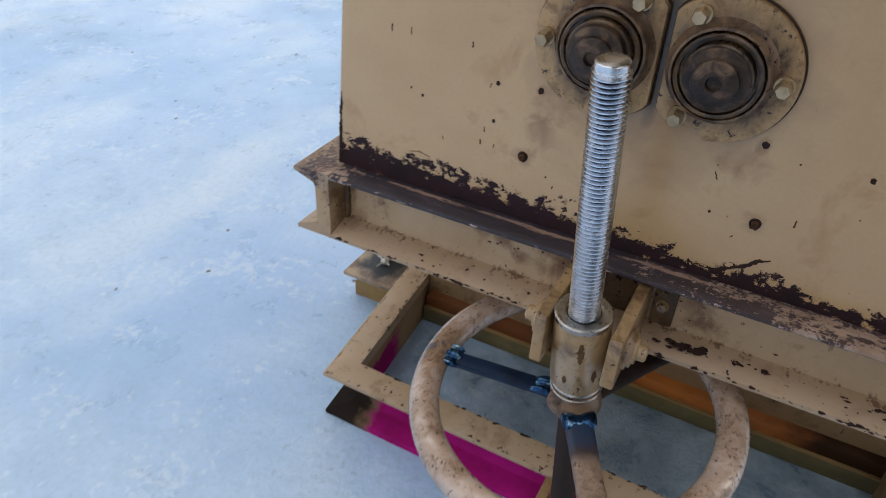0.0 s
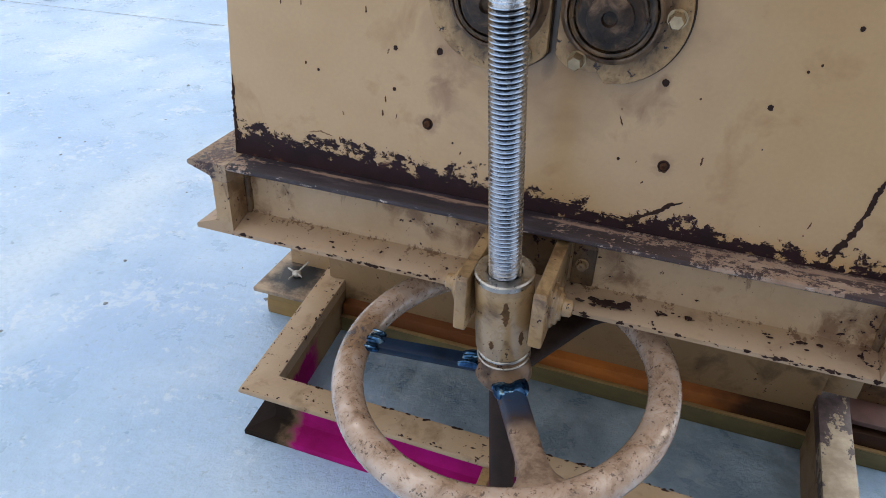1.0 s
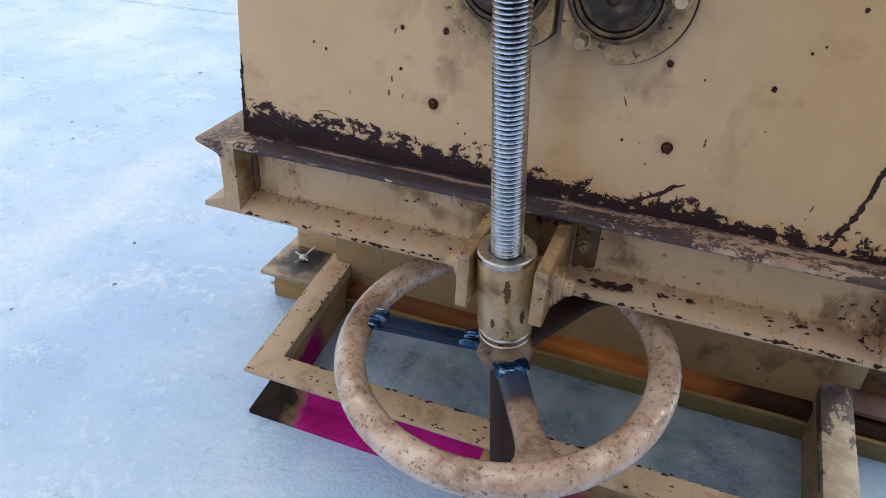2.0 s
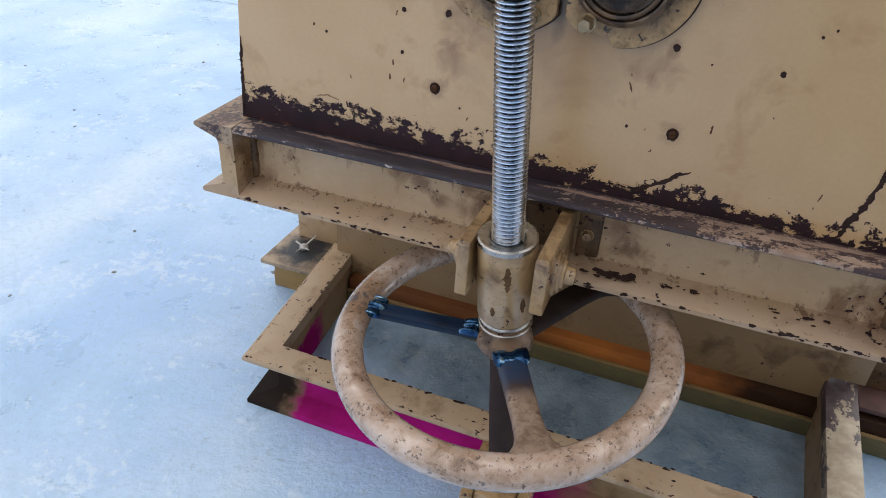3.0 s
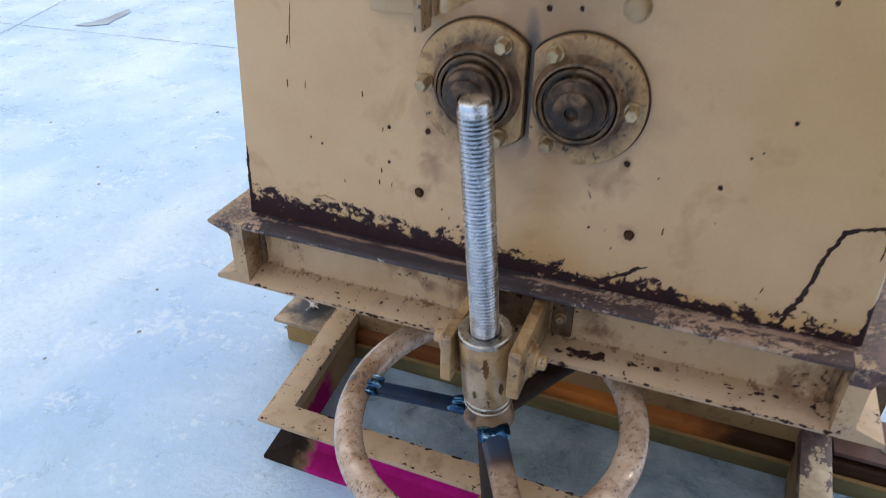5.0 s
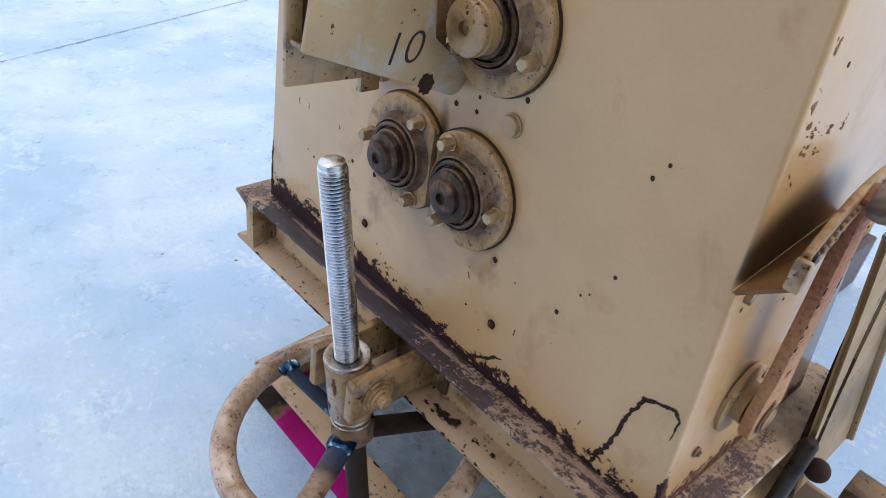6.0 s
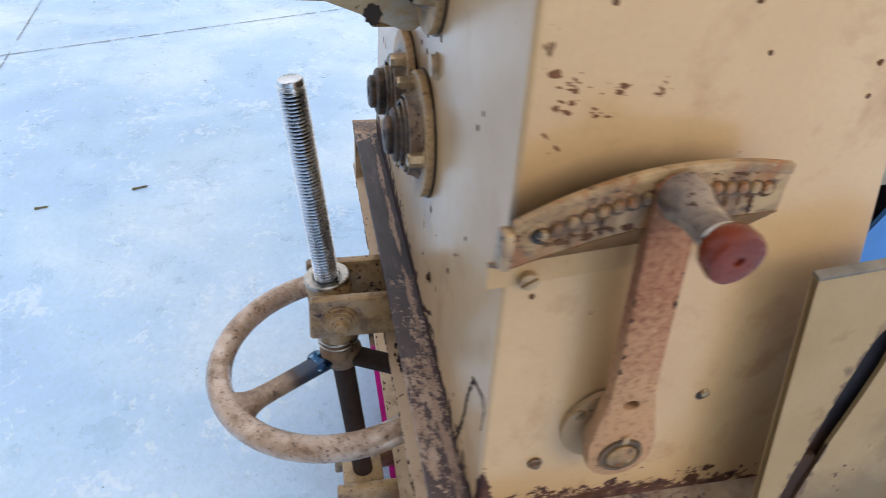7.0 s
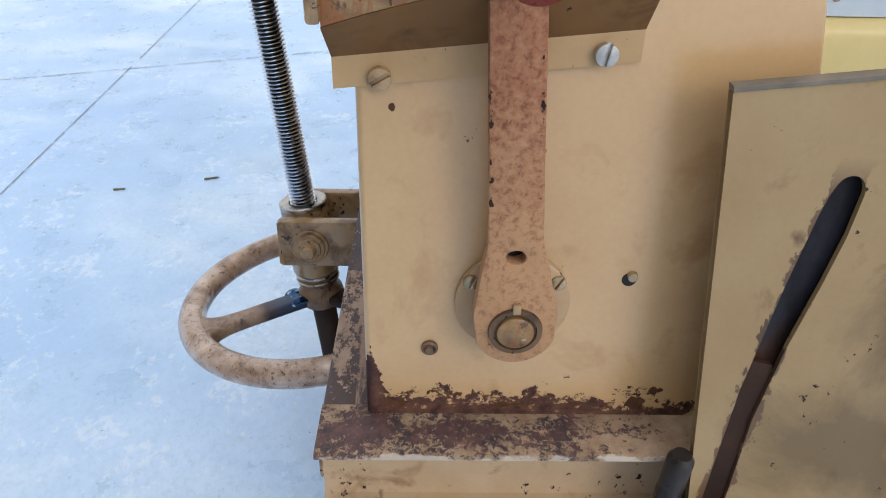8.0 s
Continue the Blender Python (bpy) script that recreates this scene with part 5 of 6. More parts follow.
def weld(turn, r0, wide, seed, thick=0.056):
    """One lumpy run of weld metal laid across a spoke, thinning out at its ends."""
    bm = bmesh.new()
    rows = []
    for k in range(33):
        v = -wide + 2 * wide * k / 32
        size = thick + 0.010 * math.sin(k * 0.33 + seed)
        ripple = 0.7 + 0.035 * math.sin(k * 1.3)
        fade = min(1.0, 0.6 + 5 * (1 - abs(v) / wide))
        sway = 0.012 * math.sin(k * 0.55 + seed)
        rows.append([bm.verts.new((r0 + sway + size * 1.5 * math.cos(radians(a)) * fade, v, -0.012 + size * ripple * fade * math.sin(radians(a)))) for a in range(-20, 201, 22)])
    for a, b in zip(rows, rows[1:]):
        for k in range(len(a) - 1):
            bm.faces.new((a[k], a[k + 1], b[k + 1], b[k]))
    bm.faces.new(rows[0]), bm.faces.new(rows[-1])
    bm.transform(turn)
    return bm


tint = tinted_spoke()
for a, tone, label in ((183, blue_steel, "spoke burnt dark blue by welding"), (-62, tint, "flat worn spoke, blued at the weld"), (58, brown_steel, "dark rusty spoke")):
    turn = AT @ Matrix.Rotation(radians(a), 4, "Z")
    if tone is blue_steel:
        bm = sheet([(0.2, -0.085), (1.36, -0.08), (1.36, 0.08), (0.2, 0.085)], 0.09, turn @ Matrix.Translation((0, 0, -0.09)), bevel=0.022)
    else:
        bm = bmesh.new()
        rows = []
        for r, half, thick in ((0.18, 0.135, 0.07), (0.55, 0.13, 0.07), (0.95, 0.125, 0.075), (1.12, 0.135, 0.08), (1.22, 0.165, 0.09), (1.30, 0.23, 0.10), (1.37, 0.34, 0.11), (1.45, 0.48, 0.10)):
            rows.append([bm.verts.new((r, half * abs(math.cos(radians(q))) ** 0.55 * math.copysign(1, math.cos(radians(q))), -0.06 + thick * abs(math.sin(radians(q))) ** 0.7 * math.copysign(1, math.sin(radians(q))))) for q in range(0, 360, 15)])
        for p, q in zip(rows, rows[1:]):
            for k in range(24):
                bm.faces.new((p[k], p[(k + 1) % 24], q[(k + 1) % 24], q[k]))
        bm.faces.new(rows[0]), bm.faces.new(rows[-1])
        bm.transform(turn)
    spoke = part("spoke", bm, tone, wheel, label)
    for r0, wide in (((0.29, 0.10 if tone is blue_steel else 0.165),) if tone is not brown_steel else ()) + (((1.31, 0.13),) if tone is blue_steel else ()):
        part("weld_bead", weld(turn, r0, wide, int(a * 3 + r0 * 10), 0.075 if tone is blue_steel else 0.058), weld_metal, spoke, "shiny bluish weld bead", smooth=170)

# ---- bearings on the front plate ----
def bearing(x, z, flat, notch, turn, shaft_r, reach, label, shaft=None, r=0.60):
    ob = thing("flange_bearing", (x, 0, z), label, "bearing", "bearings on the front plate")
    lim = {1: 0.44, -1: 0.42, 0: 2}[flat]
    pts = [(max(-lim, u) if flat < 0 else min(lim, u), v) for u, v in arc(0, 0, r, 0, 354, 59)]
    if notch:
        pts = [(u, max(v, -0.50) if -0.45 < u < -0.02 and v < 0 else v) for u, v in pts]
    m = frame_of((0, -1, 0), (x, 0, z), (0, 0, 1))
    right = (m.to_3x3() @ Vector((1, 0, 0))).x
    pts = [(u * right, v * (m.to_3x3() @ Vector((0, 1, 0))).z) for u, v in pts]
    part("flange_plate", sheet(pts, 0.09, m, bevel=0.015), grease_tan, ob)
    # thin dark sheet added round the flange for grime and its edge shade
    part("dark_rim", sheet([(u * 1.028, v * 1.028) for u, v in pts], 0.022, m), grease, ob, "dark rim added for grime and edge shade round the flange")
    part("housing_ring", lathe([(0.42, 0.09), (0.385, 0.13), (0.37, 0.19), (0.35, 0.20), (0.335, 0.13), (0.25, 0.10)], m, 40), hub_paint, ob)
    part("inner_ring", lathe([(0.335, 0.11), (0.33, 0.215), (0.315, 0.23), (0.295, 0.225), (0.29, 0.17), (0.27, 0.17), (0.265, 0.25), (0.25, 0.265), (0.2, 0.265)], m, 36), greasy_ring, ob, "brown greasy inner ring")
    tip = 0.7 if shaft is None else 0.97
    part("shaft_end", lathe([(shaft_r, 0.1), (shaft_r, reach - 0.09), (shaft_r - 0.02, reach - 0.07), (shaft_r * tip, reach - 0.065), (shaft_r * tip, reach - 0.02), (shaft_r * tip - 0.025, reach), (0.06, reach), (0.05, reach - 0.04), (0, reach - 0.05)], m, 32), shaft or shaft_grime, ob, "tan shaft end" if shaft else "dark greasy shaft end")
    for k in range(3):
        a = radians(turn + 120 * k)
        at = (x + (r - 0.11) * math.cos(a), -0.09, z + (r - 0.11) * math.sin(a))
        head, washer = hex_bolt(at, (0, -1, 0), 0.105, 0.15, 20 * k)
        part("bolt", join(head, washer), bolt_paint, ob)
    return ob


bearing(0.605, 1.215, 1, False, 180, 0.235, 0.42, "greasy flanged shaft bearing with a flat side and hex bolts")
bearing(1.535, 1.215, -1, True, 0, 0.25, 0.38, "greasy flanged shaft bearing with a notched round flange", r=0.58)
bearing(1.60, 2.82, 0, False, -20, 0.235, 0.46, "upper flanged shaft bearing with a protruding tan shaft end", paint_small)

# ---- arm with the number, over the bearings ----
arm = thing("channel_arm", (0.9, 0, 2.5), "tan steel channel arm marked 10, open at its end", "machine arm")
turn = Matrix(((1, 0.092, 0, 0), (0, 1, 0, 0), (0, 0, 1, 0), (0, 0, 0, 1)))
to_side = Matrix(((0, 0, 1, 1.23), (1, 0, 0, 0), (0, 1, 0, 0), (0, 0, 0, 1)))
lug = arc(-0.15, 2.22, 0.14, -115, 40, 8)
part("side_plate", sheet([(-1.617, 2.60), (-0.956, 2.361), (-0.35, 2.15)] + lug + [(-0.20, 2.46), (-0.40, 2.62), (-0.44, 3.014), (-1.56, 2.99)], 0.05, turn @ to_side, bevel=0.015), arm_paint, arm)
part("bottom_plate", sheet([(-1.61, 2.60), (-0.956, 2.361), (-0.35, 2.16), (-0.35, 2.21), (-0.956, 2.41), (-1.61, 2.65)], 0.16, turn @ Matrix(((0, 0, 1, 1.068), (1, 0, 0, 0), (0, 1, 0, 0), (0, 0, 0, 1))), bevel=0.012), paint_small, arm)
part("far_plate", box((1.01, -1.63, 2.255), (1.065, -0.10, 3.4), 0.012, turn), paint_small, arm)
# dark box put inside the channel to stand for its shade
part("inner_shade", box((1.067, -1.50, 2.69), (1.228, -0.5, 2.97), 0.0, turn), grease, arm, "dark box added for the shade inside the channel")
part("grease_blot", ragged_disc((1.28 - 0.092 * 0.45, -0.45, 2.23), (1, -0.092, 0), 0.085, 77), grease, arm, "dark grease blot")
# near-black block put in for the dark gap between the clamp plates
block = thing("black_block", (1.2, -0.8, 2.94), "black block put in the dark gap on the tan arm", "rubber block")
part("block", box((1.08, -1.41, 3.02), (1.25, -0.865, 3.4), 0.02, turn), black, block)
for lo, hi in ((-1.62, -1.43), (-0.845, -0.62)):
    clamp = thing("clamp_plate", (1.2, lo, 2.94), "tan clamp plate beside the black block", "clamp plate")
    part("plate", box((1.075, lo, 3.02), (1.26, hi, 3.4), 0.02, turn), paint_small, clamp)
bracket = thing("mounting_bracket", (-0.3, 0, 1.8), "tan slotted mounting bracket on the front plate", "bracket")
part("plate", box((-0.43, -0.10, 1.80), (0.20, 0, 3.4), 0.015), paint_frame, bracket)
part("front_strip", box((-0.45, -0.17, 1.985), (-0.225, -0.103, 3.4), 0.015), paint_frame, bracket)
part("gusset", box((0.10, -0.34, 1.72), (0.18, -0.103, 3.4), 0.015), paint_small, bracket)
words = bpy.data.curves.new("number", "FONT")
words.body, words.size, words.shear, words.extrude = "10", 0.040, 0.3, 0.0003
words.offset = -0.0007
holder = new("number", words)
ink_mesh = bpy.data.meshes.new_from_object(holder.evaluated_get(bpy.context.evaluated_depsgraph_get()))
bpy.data.objects.remove(holder)
bm = bmesh.new()
bm.from_mesh(ink_mesh)
bm.transform(Matrix.Diagonal((10, 10, 10, 1)))
bm.transform(turn @ Matrix(((0, 0, 1, 1.282), (1, 0, 0, -0.95), (0, 1, 0, 2.43), (0, 0, 0, 1))))
part("number", bm, ink, arm, "handwritten black number 10", smooth=0)

# ---- quadrant and lever on the side ----
quad = thing("lever_quadrant", (4.3, 0.7, 1.7), "tan painted arched quadrant plate with a row of pits", "quadrant")
QX = 4.41


def q_arc(y, lift=0.0):
    """Height of the quadrant's arched top at a place along the side."""
    return 2.545 - 0.30 * ((y - 0.92) / 1.1) ** 2 + lift if y < 0.92 else 2.545 - 0.17 * ((y - 0.92) / 0.55) ** 2 * 0.3 + lift


def q_x(y):
    """The quadrant's face swings out towards the front."""
    return QX + 0.12 * (1.5 - y) / 1.63


def q_bottom(y):
    return 2.185 - 0.185 * max(0.0, (0.85 - y) / 0.95) ** 1.6


def swing(bm, by=1.0):
    """Turns parts built in the plane QX into the swung face."""
    for v in bm.verts:
        v.co.x += (q_x(v.co.y) - QX) * by
    return bm


ys = [-0.11 + 1.62 * k / 30 for k in range(31)]
outline = [(y, q_arc(y)) for y in ys] + [(y, q_bottom(y)) for y in reversed(ys)]
yz = Matrix(((0, 0, 1, QX - 0.05), (1, 0, 0, 0), (0, 1, 0, 0), (0, 0, 0, 1)))
part("face", swing(sheet(outline, 0.05, yz, bevel=0.012)), quad_paint, quad)
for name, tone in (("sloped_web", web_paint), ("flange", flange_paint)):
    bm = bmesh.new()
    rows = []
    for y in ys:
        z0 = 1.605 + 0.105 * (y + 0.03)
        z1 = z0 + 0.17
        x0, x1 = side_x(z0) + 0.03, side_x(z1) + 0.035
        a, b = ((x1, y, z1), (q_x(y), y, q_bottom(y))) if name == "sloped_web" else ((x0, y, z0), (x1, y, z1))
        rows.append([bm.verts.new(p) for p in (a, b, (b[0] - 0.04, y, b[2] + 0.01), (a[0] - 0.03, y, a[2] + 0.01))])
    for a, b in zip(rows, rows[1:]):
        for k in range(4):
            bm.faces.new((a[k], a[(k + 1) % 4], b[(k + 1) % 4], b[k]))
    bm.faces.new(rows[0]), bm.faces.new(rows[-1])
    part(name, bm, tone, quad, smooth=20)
part("stop_tab", box((q_x(-0.13) - 0.06, -0.175, 2.02), (q_x(-0.13) + 0.05, -0.105, 2.26), 0.02), paint_small, quad)
part("top_rim", swing(sheet([(y, q_arc(y) + 0.015) for y in ys] + [(y, q_arc(y) - 0.05) for y in reversed(ys)], 0.05, Matrix(((0, 0, 1, QX - 0.04), (1, 0, 0, 0), (0, 1, 0, 0), (0, 0, 0, 1))), bevel=0.01)), quad_paint, quad)
for k, (y0, z0, y1, z1, count) in enumerate(((1.07, 2.36, 1.12, 2.22, 12), (1.28, 2.36, 1.31, 2.2, 14), (0.05, 2.13, 0.34, 2.18, 22), (0.36, 2.19, 0.64, 2.2, 16), (0.25, 2.44, 0.6, 2.5, 14), (1.0, 2.48, 1.4, 2.44, 14), (-0.1, 2.2, 0.1, 2.3, 9))):
    tagged(part("rust_specks", swing(chips_along((QX, y0, z0), (QX, y1, z1), (1, 0, 0), count, 0.016, 170 + k, 0.014)), side_rust, quad, "brown rust specks"), kind="stuff")
for k in range(17):
    y = 0.05 + k * 0.0825
    if 0.66 < y < 0.98:
        continue
    z = q_arc(y) - 0.145
    m = frame_of((1, 0, 0), (q_x(y), y, z))
    # dark ring set slightly low: the pit's shade and grime as colour
    part("pit_ring", lathe([(0.058, -0.005), (0.054, 0.004), (0, 0.004)], frame_of((1, 0, 0), (q_x(y), y + 0.004, z - 0.010)), 14), pit_shade_dirt if k % 4 else plug_rust, quad)
    part("pit", lathe([(0.037, -0.01), (0.036, 0.012), (0.030, 0.026), (0.015, 0.032), (0, 0.033)], m, 16), quad_paint, quad)
part("rivet", lathe([(0.042, 0), (0.038, 0.025), (0.015, 0.032), (0, 0.026)], frame_of((1, 0, 0), (q_x(0.03), 0.03, 2.21)), 16), pin_steel, quad)
for k, (y, z, ln, w) in enumerate(((0.08, 2.22, 0.10, 0.02), (0.22, 2.24, 0.14, 0.03), (0.30, 2.26, 0.10, 0.02), (0.40, 2.28, 0.12, 0.025), (1.06, 2.35, 0.13, 0.025), (1.13, 2.35, 0.09, 0.03), (1.30, 2.34, 0.15, 0.03), (1.22, 2.34, 0.08, 0.02))):
    part("rust_run", swing(ribbon([(QX, y, z), (QX, y + 0.008 * (-1) ** k, z - ln / 2), (QX, y, z - ln)], w, (1, 0, 0), 0.003, seed=210 + k)), side_rust if k % 3 else rust_mark, quad, "brown run of rust below the pits")
for y, z, tone, a in ((0.14, 1.665, paint_small, 30), (1.318, 1.81, zinc, 80)):
    screw = thing("slotted_screw", (side_x(z) + 0.03, y, z), "slotted cheese head screw in the quadrant flange", "screw", "quadrant screws")
    part("head", slotted_screw((side_x(z) + 0.03, y, z), (1, 0, 0), 0.062, 0.05, a), tone, screw)

boss = thing("pivot_plate", (4.27, 0.93, 0.25), "round tan pivot plate on the housing side", "pivot plate")
part("disc", lathe([(0.36, 0), (0.36, 0.04), (0.34, 0.05), (0.2, 0.05), (0.2, 0.14), (0, 0.14)], frame_of((1, 0, 0), (side_x(0.25), 0.935, 0.25)), 44), paint_frame, boss)
for y in (0.672, 1.205):
    part("screw", slotted_screw((side_x(0.42) + 0.045, y, 0.42), (1, 0, 0), 0.05, 0.03, 60), bolt_paint, boss, "small slotted screw")

lever = thing("hand_lever", (4.5, 0.93, 0.23), "long flat lever in worn reddish primer with a red knob", "lever")
LX = 4.46
P0, P1 = Vector((0.932, 0.225)), Vector((0.79, 2.46))
d = (P1 - P0).normalized()
s = Vector((d.y, -d.x))


def lv(along, across):
    p = P0 + d * along + s * across
    return (p.x, p.y)


L = (P1 - P0).length
round_end = [(0.25 * math.cos(radians(a)), 0.25 * math.sin(radians(a))) for a in range(200, 341, 14)]
pts = [lv(v, u) for u, v in round_end] + [lv(0.12, 0.25), lv(0.42, 0.195), lv(0.62, 0.155), lv(1.2, 0.145), lv(L, 0.135), lv(L + 0.06, 0.06), lv(L + 0.06, -0.06), lv(L, -0.135), lv(1.2, -0.145), lv(0.62, -0.155), lv(0.42, -0.195), lv(0.12, -0.25)]
hole = [lv(0.515 + 0.045 * math.sin(radians(a)), -0.0 + 0.058 * math.cos(radians(a))) for a in range(0, 360, 24)]
yz = Matrix(((0, 0, 1, LX - 0.04), (1, 0, 0, 0), (0, 1, 0, 0), (0, 0, 0, 1)))
part("arm", sheet(pts, 0.11, yz, holes=(hole,), bevel=0.012), paint_lever, lever)
for side, seed in ((0.13, 81), (-0.135, 82)):
    e0, e1 = lv(0.7, side), lv(L - 0.1, side * 0.95)
    tagged(part("chipped_paint", chips_along((LX + 0.07, *e0), (LX + 0.07, *e1), (1, 0, 0), 18, 0.010, seed, 0.004), rust_mark, lever, "dark chips along the lever's edge"), kind="stuff")
# near-black disc behind the lever's hole stands for the shade inside it
part("bore_shade", lathe([(0.07, 0), (0.07, 0.012), (0, 0.012)], frame_of((1, 0, 0), (LX - 0.05, *lv(0.515, 0.0))), 18), black, lever)
c = (LX + 0.07, *P0)
part("pivot_ring", lathe([(0.165, 0), (0.16, 0.02), (0.13, 0.022), (0.125, 0.003), (0.11, 0.003)], frame_of((1, 0, 0), c), 36), dirty_paint, lever, "brown grimy pivot ring")
part("pivot_pin", lathe([(0.112, 0), (0.11, 0.03), (0.095, 0.042), (0, 0.046)], frame_of((1, 0, 0), c), 32), quad_paint, lever, "tan pivot pin end")
part("key", box((LX + 0.07, 0.905, 0.36), (LX + 0.10, 0.955, 0.43), 0.01), paint_small, lever)
k0 = Vector((LX + 0.05, 0.78, 2.43))
k1 = Vector((5.06, 0.835, 2.38))
way = (k1 - k0).normalized()
part("handle", lathe([(0.13, 0), (0.135, 0.10), (0.125, 0.14), (0.105, 0.20), (0.10, 0.42), (0, 0.42)], frame_of(way, k0), 30), handle_worn, lever, "worn round handle shaft")
part("ferrule", lathe([(0.10, 0.372), (0.108, 0.374), (0.108, 0.395), (0.08, 0.40)], frame_of(way, k0), 30), steel_worn, lever, "bright worn ferrule")
part("knob", lathe([(0.07, 0.38), (0.12, 0.40), (0.15, 0.44), (0.158, 0.52), (0.147, 0.55), (0.11, 0.56), (0.03, 0.553), (0.025, 0.535), (0, 0.53)], frame_of(way, k0), 40), red_plastic, lever, "dark red plastic knob")

# slotted hole with a screw beside the lever
m = frame_of((1, 0, 0), (side_x(0.41), 1.656, 0.41))
part("hole", lathe([(0.05, -0.01), (0.045, 0.006), (0, 0.003)], m, 16), black, housing)
part("stud", lathe([(0.035, 0), (0.03, 0.03), (0, 0.035)], frame_of((1, 0, 0), (side_x(0.41), 1.67, 0.44)), 14), bolt_paint, housing)

# ---- slotted guard ----
guard = thing("slotted_guard", (4.75, 2.5, -1.0), "leaning tan steel guard plate with a diagonal slot", "guard plate")


def gx(y, z):
    return 4.52 - 0.11 * (z - 1.77)


GB = -1.45
edge_l = lambda z: 1.895 + (1.765 - z) * 0.083
edge_r = lambda z: 2.855 + (1.75 - z) * 0.237
ring = [(edge_l(GB), GB), (edge_r(GB), GB)] + arc(edge_r(1.74) - 0.07, 1.74, 0.07, 0, 90, 6, 0.07) + [(edge_l(1.77), 1.72)]
slot = arc(2.615, 1.20, 0.085, -5, 150, 8, 0.10) + [(2.515, 1.19), (2.485, 1.08), (2.40, 0.64), (2.29, -0.05), (2.22, -0.81), (2.20, -1.1), (2.35, -1.1), (2.41, -0.27), (2.50, 0.23), (2.612, 0.68), (2.67, 0.95)]
bm = sheet(ring, 0.035, None, holes=(slot,), bevel=0.0)
for v in bm.verts:
    y, z, t = v.co
    v.co = Vector((gx(y, z) + t - 0.035, y, z))
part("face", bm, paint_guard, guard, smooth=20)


def guard_edge(points, deep, wide=0.05):
    """A folded edge along a line of (y, z) points, mitred at its corners."""
    bm = bmesh.new()
    rows = []
    for k, (y, z) in enumerate(points):
        before, after = Vector(points[max(k - 1, 0)]), Vector(points[min(k + 1, len(points) - 1)])
        t = (after - before).normalized()
        o = Vector((0, t.y, -t.x)) * wide
        p = Vector((gx(y, z), y, z))
        rows.append([bm.verts.new(p + q) for q in (Vector((0.012, 0, 0)), o * 0.75 + Vector((0.012, 0, 0)), o + Vector((-0.005, 0, 0)), o - Vector((deep, 0, 0)), Vector((-deep, 0, 0)))])
    for a, b in zip(rows, rows[1:]):
        for k in range(5):
            bm.faces.new((a[k], a[(k + 1) % 5], b[(k + 1) % 5], b[k]))
    bm.faces.new(rows[0]), bm.faces.new(rows[-1])
    return bm


top_line = [(edge_l(1.77), 1.725), (edge_r(1.74) - 0.07, 1.815)]
part("top_edge", guard_edge(top_line[::-1], 0.06, 0.03), grey_edge, guard, "scuffed grey folded top edge")
bm = bmesh.new()
rows = []
for y, z, out in ((edge_r(GB), GB, 1), (edge_r(0.2), 0.2, 1), (edge_r(1.62), 1.62, 1), (edge_r(1.74), 1.74, 0.85), (edge_r(1.74) - 0.02, 1.785, 0.6), (edge_r(1.74) - 0.05, 1.81, 0.35)):
    x = gx(y, z)
    rows.append([bm.verts.new((x + (u * out if u > 0 else u), y + v, z)) for u, v in ((-0.05, -0.015), (0.006, -0.02), (0.02, -0.005), (0.045, 0.005), (0.062, 0.02), (0.066, 0.038), (0.058, 0.056), (0.03, 0.068), (-0.05, 0.068))])
for p, q in zip(rows, rows[1:]):
    for k in range(9):
        bm.faces.new((p[k], p[(k + 1) % 9], q[(k + 1) % 9], q[k]))
bm.faces.new(rows[0]), bm.faces.new(rows[-1])
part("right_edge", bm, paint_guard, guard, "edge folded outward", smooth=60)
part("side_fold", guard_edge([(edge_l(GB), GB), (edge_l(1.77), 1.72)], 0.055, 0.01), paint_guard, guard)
bar = thing("slot_bar", (4.70, 2.2, -1.0), "dark flat steel bar behind the guard's slot", "steel bar")
bm = sheet([(2.78, 1.40), (2.48, 1.40), (2.26, 0.30), (2.08, -1.4), (2.40, -1.4), (2.62, 0.3), (2.78, 0.8)], 0.05)
for v in bm.verts:
    y, z, t = v.co
    v.co = Vector((gx(y, z) - 0.13 + t, y, z))
part("bar", bm, slot_dark, bar)
bm = sheet([(2.46, 0.10), (2.30, 0.14), (2.10, -1.38), (2.34, -1.38), (2.49, -0.30)], 0.05)
for v in bm.verts:
    y, z, t = v.co
    v.co = Vector((gx(y, z) - 0.075 + t, y, z))
part("lower_plate", bm, slot_brown, bar, "rust brown lower plate")
ball = thing("ball_knob", (4.95, 2.25, -1.0), "brown ball knob at the foot of the slot", "knob")
part("ball", lathe([(0.13 * math.sin(radians(a)), -0.13 * math.cos(radians(a))) for a in range(0, 181, 15)], Matrix.Translation((4.93, 2.27, -1.02)), 24), brown_steel, ball)
part("stem", lathe([(0.05, 0), (0.05, 0.25), (0, 0.25)], frame_of((1, 0, 0), (4.70, 2.27, -1.02)), 16), brown_steel, ball)
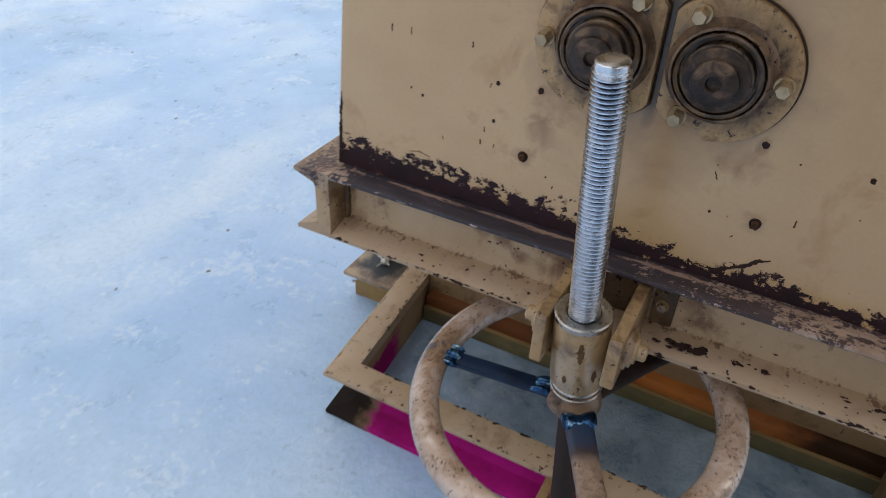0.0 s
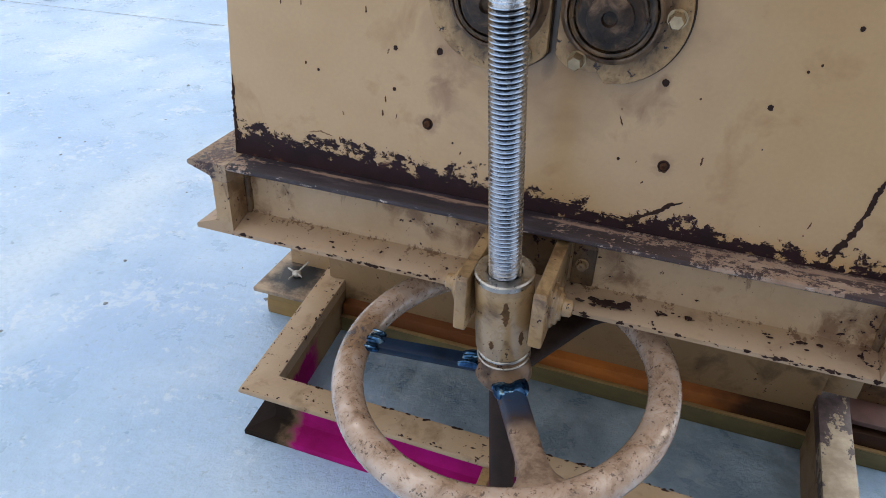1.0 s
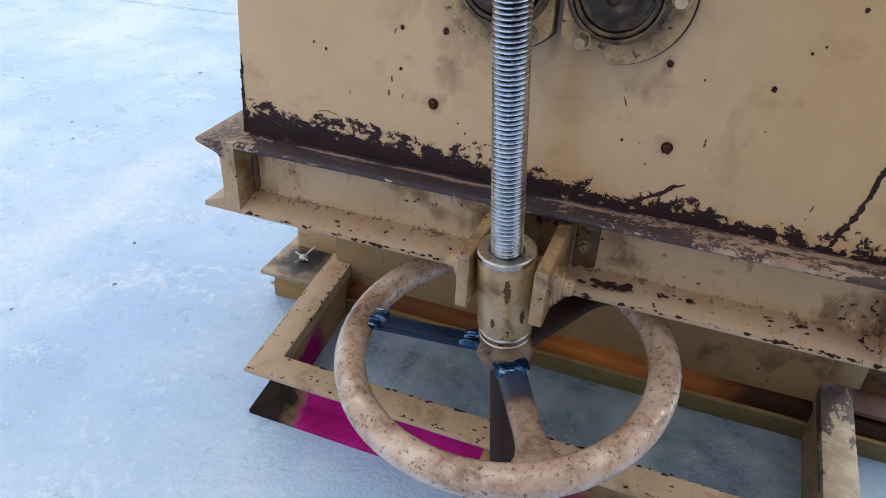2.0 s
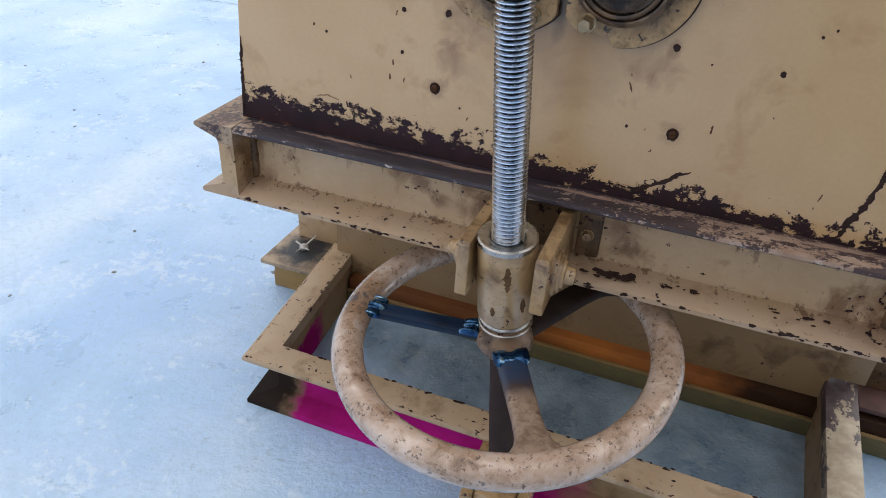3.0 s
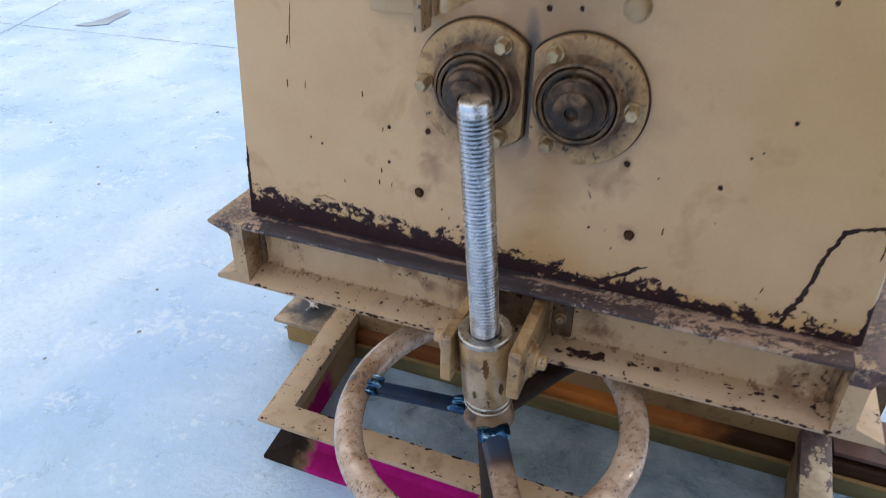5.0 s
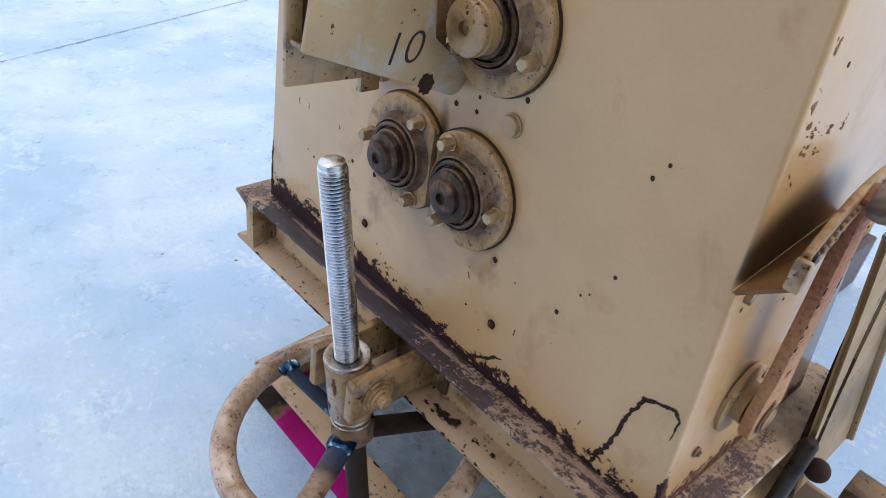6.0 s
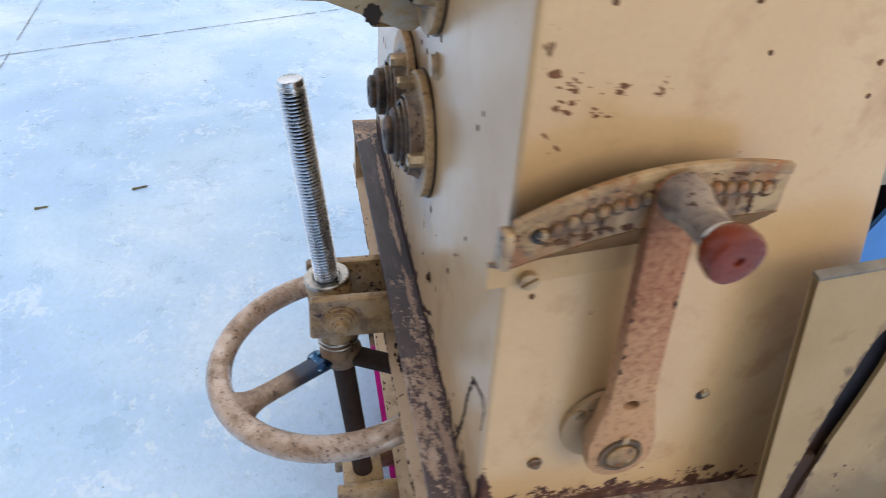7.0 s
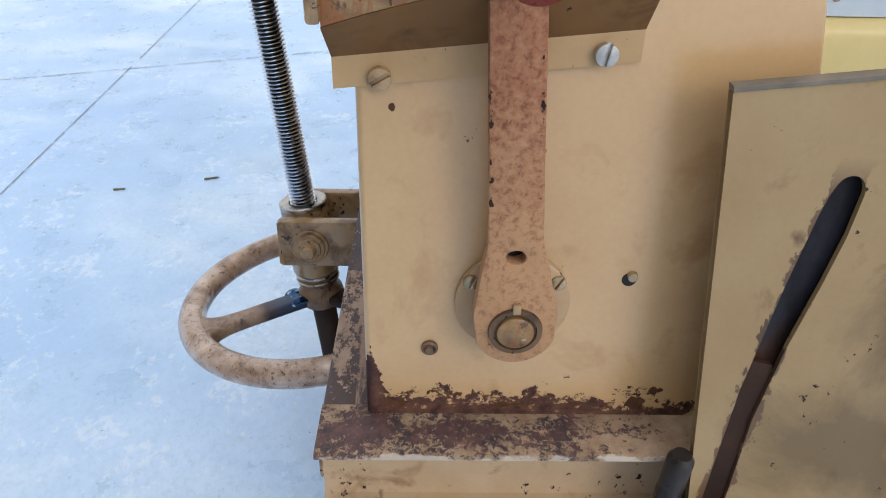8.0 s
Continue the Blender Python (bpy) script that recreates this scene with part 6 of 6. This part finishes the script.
cyl = thing("roller_pin", (4.72, 1.95, -1.2), "bright worn steel pin beside the guard", "pin")
part("pin", lathe([(0.0, -1.5), (0.085, -1.5), (0.085, -0.58), (0.06, -0.54), (0, -0.54)], frame_of((0.02, 0.06, 1), (4.80, 2.05, 0.0)), 24), pin_steel, cyl)

# ---- machine behind ----
rear = thing("rear_machine", (1.6, 6, FOOT), "second machine with pale blue panel and cream yellow beam", "machine")
part("panel", box((1.75, 3.2, 1.50), (2.05, 14, 2.42), 0.01), panel_blue, rear, "pale blue riveted panel")
part("upper_beam", box((1.6, 3.2, 2.425), (2.15, 14, 4.2), 0.05), beam_yellow, rear, "cream yellow beam")
for k in range(14):
    part("rivet", lathe([(0.035, 0), (0.03, 0.02), (0, 0.028)], frame_of((1, 0, 0), (2.05, 3.63 + 0.556 * k, 1.65)), 12), lip_grey, rear)
part("beam", box((1.6, 3.2, 0.96), (2.16, 14, 1.495), 0.14, seg=5), beam_yellow, rear, "cream yellow rounded beam")
part("lip", box((1.6, 3.2, 0.84), (2.14, 14, 0.955), 0.01), lip_grey, rear)
part("lip", box((1.6, 3.2, 0.72), (2.10, 14, 0.835), 0.01), lip_grey, rear)
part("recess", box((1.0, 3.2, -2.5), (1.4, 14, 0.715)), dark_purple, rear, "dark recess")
part("blue_plate", sheet([(5.32, 0.70), (14, 0.70), (14, -1.02), (5.5, -0.97), (4.80, -0.45)], 0.06, Matrix(((0, 0, 1, 1.9), (1, 0, 0, 0), (0, 1, 0, 0), (0, 0, 0, 1)))), deep_blue, rear, "blue painted plate")
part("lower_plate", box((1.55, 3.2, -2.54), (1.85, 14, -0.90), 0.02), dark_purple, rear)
part("ledge", box((1.5, 3.2, -3.0), (2.10, 14, -2.545), 0.03), paint_lower, rear, "tan ledge")
part("ledge", box((1.5, 3.2, -3.48), (2.04, 14, -3.02), 0.03), yellow_wood, rear, "yellowish ledge")
part("foot_beam", box((1.2, 3.2, FOOT), (2.25, 14, -3.49), 0.05), rail_wear, rear, "rusty foot beam")
